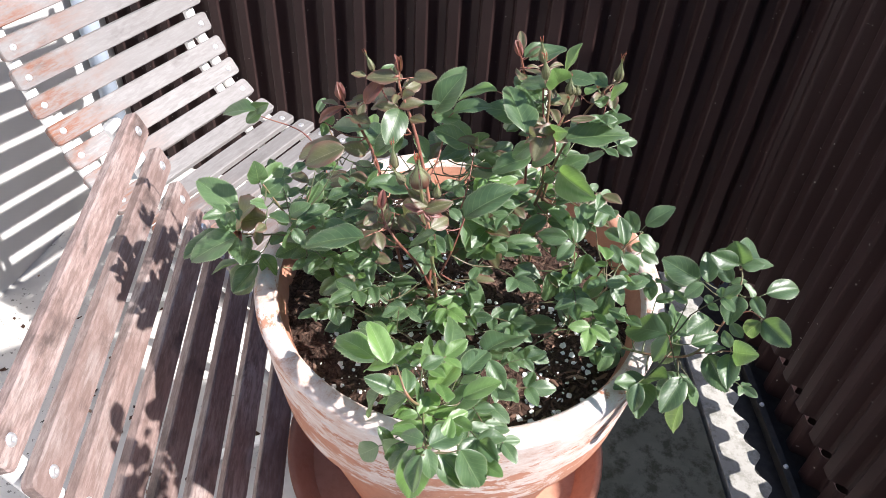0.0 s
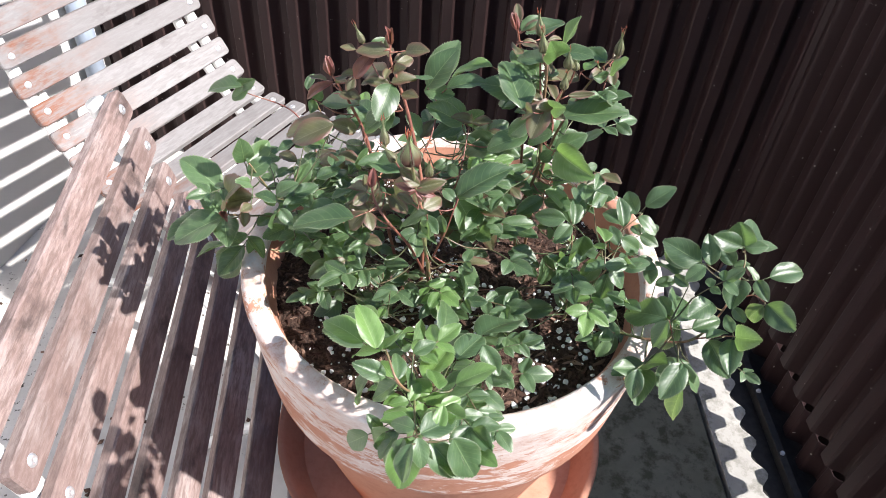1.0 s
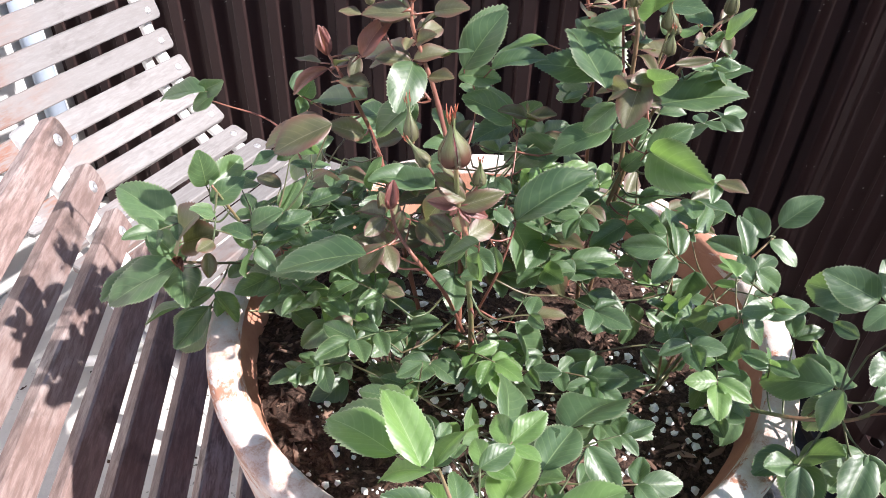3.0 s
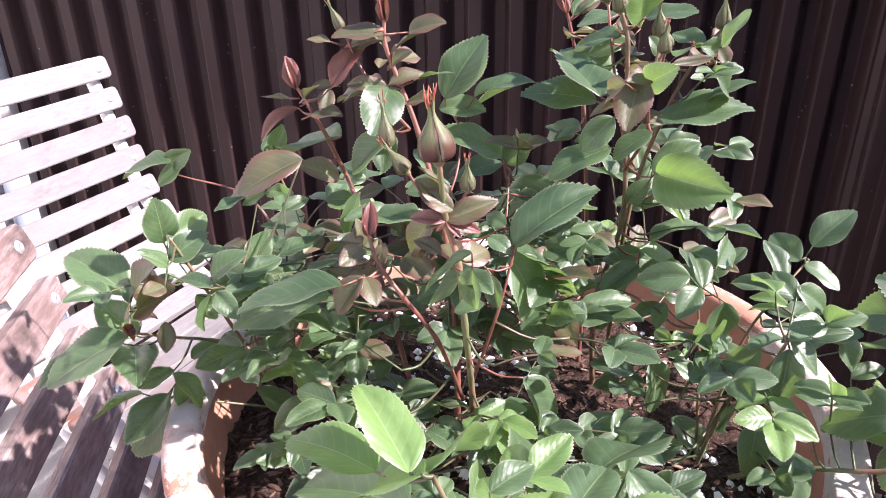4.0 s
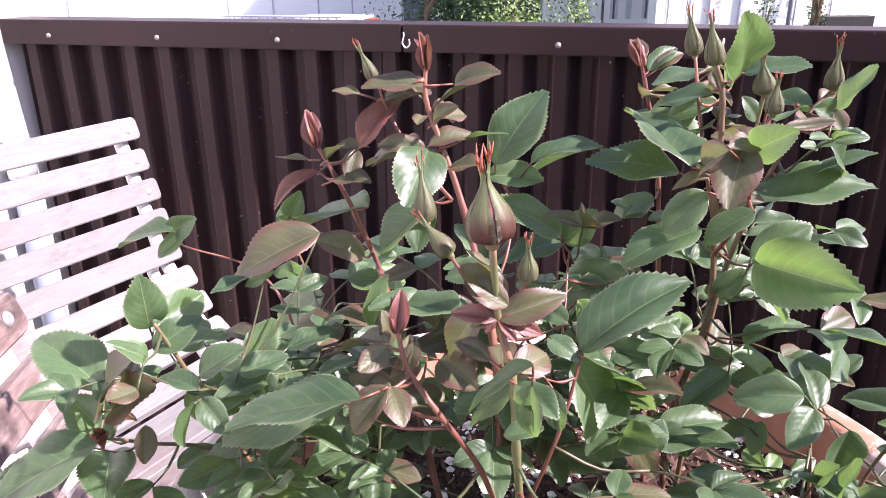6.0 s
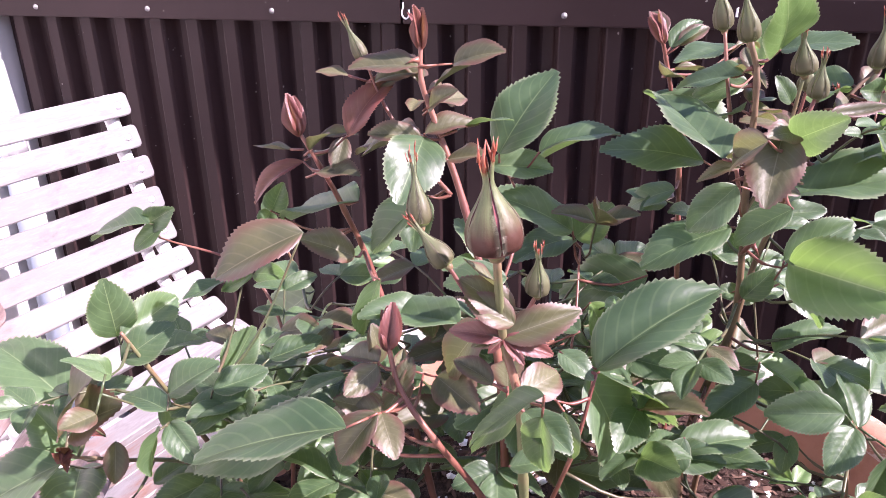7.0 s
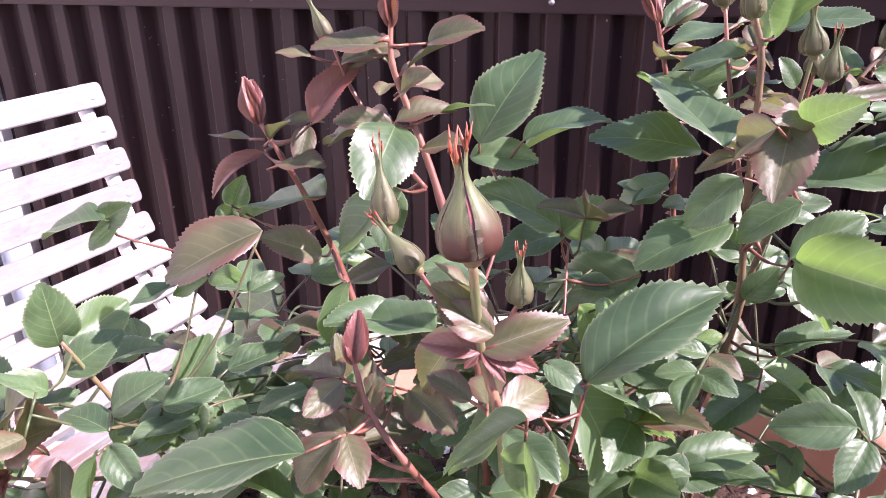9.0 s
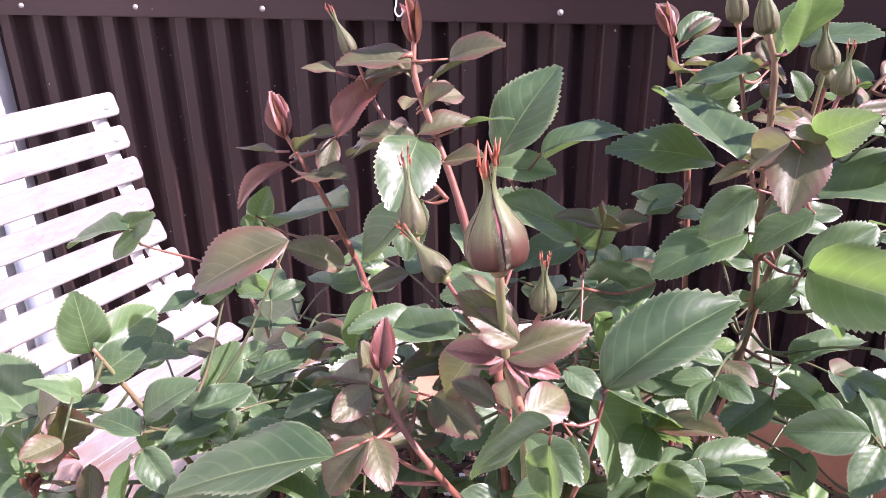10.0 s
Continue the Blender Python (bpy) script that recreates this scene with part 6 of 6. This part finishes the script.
# ---- beyond the fence ----
def facade(name, x0, x1, y, z0, z1, material, label, windows=(), joints=()):
    """A house front with real openings: windows are (left, right, foot, head)."""
    cx, k = (x0 + x1) / 2, 1 / math.cos(radians(22))
    h = empty(name, cx, y, 0, 22, label, "building")
    y = 0
    x0, x1 = (x0 - cx) * k, (x1 - cx) * k
    cuts = sorted(((a - cx) * k, (c - cx) * k, f, t) for a, c, f, t in windows)
    joints = [(j - cx) * k for j in joints]
    x = x0
    for w0, w1, f, t in cuts:
        bm = bmesh.new()
        box(bm, x, y, z0, w0, y + 0.3, z1)
        part("wall", bm, material, h)
        bm = bmesh.new()
        box(bm, w0, y, z0, w1, y + 0.3, f)
        box(bm, w0, y, t, w1, y + 0.3, z1)
        part("wall", bm, material, h)
        bm = bmesh.new()
        box(bm, w0, y + 0.05, f, w1, y + 0.07, t)
        wi = part("window", bm, M_GLASS_DARK, h, "dark window pane")
        bm = bmesh.new()
        for a, b_ in ((w0, w0 + 0.05), (w1 - 0.05, w1)):
            box(bm, a, y + 0.01, f, b_, y + 0.05, t)
        part("window_frame", bm, M_GREYPAINT, wi)
        x = w1
    bm = bmesh.new()
    box(bm, x, y, z0, x1, y + 0.3, z1)
    part("wall", bm, material, h)
    for j in joints:
        bm = bmesh.new()
        box(bm, j - 0.018, y - 0.02, z0, j + 0.018, y - 0.003, z1)
        part("joint_strip", bm, M_GREYPAINT, h)
    bm = bmesh.new()
    box(bm, x0 - 0.1, y - 0.15, z1, x1 + 0.1, y + 4, z1 + 0.25)
    part("roof", bm, M_GREYPAINT, h)
    return h


bm = bmesh.new()
box(bm, -400, -400, -4.6, 400, 900, -4.2)
tagged(part("ground", bm, M_MOSS), "grey street ground far below the balcony", "ground", kind="structure")
facade("white_building", -20, -4.05, 14.0, -4.2, 5.0, M_WHITE, "bright white panelled building across the street", [(-5.05, -4.45, -0.35, 2.0)], (-11.5, -8.48, -7.63, -6.73, -6.05))
facade("grey_building", -1.5, 0.30, 13.6, -4.2, 5.0, M_PALEGREY, "pale grey building with narrow windows", [(-0.56, -0.51, -1.0, 2.6), (-0.42, -0.29, 0.2, 2.6), (-0.17, -0.07, 0.2, 2.6), (0.10, 0.24, 0.2, 2.6)])
facade("white_house", 0.30, 9.0, 14.0, -4.2, 5.0, M_WHITE, "white plastered house with tall narrow windows", [(0.40, 0.48, -.6, 2.2), (0.69, 0.79, -.6, 2.2), (1.82, 1.93, -.6, 2.2), (2.19, 2.35, -.6, 2.2), (2.82, 2.89, -.6, 2.2), (3.91, 4.05, -.6, 2.2)])
for x in (1.15, 1.59):
    sh = empty("shutter", x, 13.94 + (x - 4.65) * 0.404, 0, 22, "grey closed window shutter", "shutter", "shutters")
    bm = bmesh.new()
    box(bm, -0.09, 0, -0.9, 0.09, 0.045, 2.2, 0.01)
    part("panel", bm, M_GREYPAINT, sh)
box_planter = empty("window_box", 3.14, 13.12, 0.32, 22, "dark planter box on the window ledge", "planter")
bm = bmesh.new()
box(bm, -0.40, 0, -0.20, 0.40, 0.25, 0.0, 0.01)
part("trough", bm, M_DARK, box_planter)
bm = bmesh.new()
box(bm, -10.9, 11.0, -1.2, -4.2, 14.0, -0.35)
tagged(part("terrace", bm, M_WHITE), "white terrace slab across the street", "terrace", kind="structure")
rail = empty("terrace_railing", 0, 11.1, -0.35, 0, "thin white metal terrace railing", "railing")
for k in range(14):
    bm = bmesh.new()
    tube(bm, [(-6.1 + 0.14 * k, 0, 0), (-6.1 + 0.14 * k, 0, 0.72)], 0.012, 6)
    part("post", bm, M_GREYPAINT, rail)
bm = bmesh.new()
tube(bm, [(-6.2, 0, 0.72), (-4.2, 0, 0.72)], 0.018, 6)
part("top_rail", bm, M_GREYPAINT, rail)
tb = empty("terrace_table", -4.55, 12.2, -0.35, 0, "white garden table on the far terrace", "table")
bm = bmesh.new()
box(bm, -0.75, -0.35, 0.62, 0.35, 0.35, 0.66, 0.01)
part("tabletop", bm, M_WHITE, tb)
for x, y in ((-.7, -.3), (.3, -.3), (-.7, .3), (.3, .3)):
    bm = bmesh.new()
    tube(bm, [(x, y, 0), (x, y, 0.62)], 0.02, 6)
    part("leg", bm, M_GREYPAINT, tb)
for x, mt, lb in ((-5.35, M_PURPLE, "purple garden chair by the far table"), (-4.15, M_ORANGE, "orange-red garden chair by the far table")):
    gc = empty("garden_chair", x, 12.2, -0.35, 0, lb, "chair", "garden chairs")
    bm = bmesh.new()
    box(bm, -0.13, -0.13, 0.40, 0.13, 0.13, 0.44, 0.01)
    part("seat", bm, mt, gc)
    bm = bmesh.new()
    box(bm, -0.13, 0.10, 0.44, 0.13, 0.13, 0.62, 0.01)
    part("backrest", bm, mt, gc)
    for lx, ly in ((-.11, -.11), (.11, -.11), (-.11, .11), (.11, .11)):
        bm = bmesh.new()
        tube(bm, [(lx, ly, 0), (lx, ly, 0.41)], 0.014, 6)
        part("leg", bm, M_GREYPAINT, gc)


def far_tree(x, y, z0, height, spread, count, leaf, material, label):
    """A trunk with limbs and a ragged crown of small leaves."""
    t = empty("tree", x, y, z0, 0, label, "tree", "trees")
    rnd = random.Random(int(abs(x) * 100))
    bm = bmesh.new()
    tube(bm, bend([(0, 0, 0), (.1, 0, height * .3), (-.05, .05, height * .62), (.05, 0, height * .9)], 4), [.14 - .009 * k for k in range(13)], 8)
    tips = []
    for k in range(12):
        a, z = rnd.uniform(0, 6.28), height * rnd.uniform(.3, .85)
        e = Vector((math.cos(a) * spread * rnd.uniform(.5, .9), math.sin(a) * spread * rnd.uniform(.5, .9), z + height * rnd.uniform(.05, .2)))
        tube(bm, bend([(0, 0, z), e * .5 + Vector((0, 0, z * .52)), e], 3), [.05, .045, .04, .03, .02, .015, .01], 6)
        tips.append(e)
    part("trunk", bm, M_CANE_OLD, t)
    verts, faces = [], []
    for k in range(count):
        c = rnd.choice(tips)
        p = c + Vector((rnd.gauss(0, spread * .28), rnd.gauss(0, spread * .28), rnd.gauss(0, height * .10)))
        m = Matrix.Translation(p) @ Euler((rnd.uniform(0, 6), rnd.uniform(0, 6), rnd.uniform(0, 6))).to_matrix().to_4x4()
        s, i = leaf * rnd.uniform(.6, 1.3), len(verts)
        verts += [m @ Vector(v) for v in ((0, -s, 0), (s * .5, 0, s * .1), (0, s, 0), (-s * .5, 0, s * .1))]
        faces += [(i, i + 1, i + 2), (i, i + 2, i + 3)]
    me = bpy.data.meshes.new("crown")
    me.from_pydata(verts, [], faces)
    me.materials.append(material)
    part("crown", me, None, t)


far_tree(-3.4, 12.9, -4.2, 5.6, 1.0, 20000, .040, M_TREE_DARK, "dark green bushy tree across the street")
far_tree(-2.5, 14.0, -4.2, 7.5, 1.3, 20000, .040, M_TREE_DARK, "tall dark tree between the buildings")
far_tree(-1.75, 11.5, -4.2, 5.1, 0.65, 14000, .034, M_TREE_LIGHT, "light green young tree across the street")
far_tree(-0.95, 11.8, -4.2, 4.75, 0.40, 6000, .030, M_TREE_LIGHT, "pale small tree by the grey building")
far_tree(1.84, 12.54, -4.2, 4.75, 0.16, 1500, .026, M_TREE_DARK, "thin climbing plant by the white house")
far_tree(2.60, 12.85, -4.2, 5.4, 0.14, 1500, .026, M_TREE_DARK, "slender tree beside the white house")
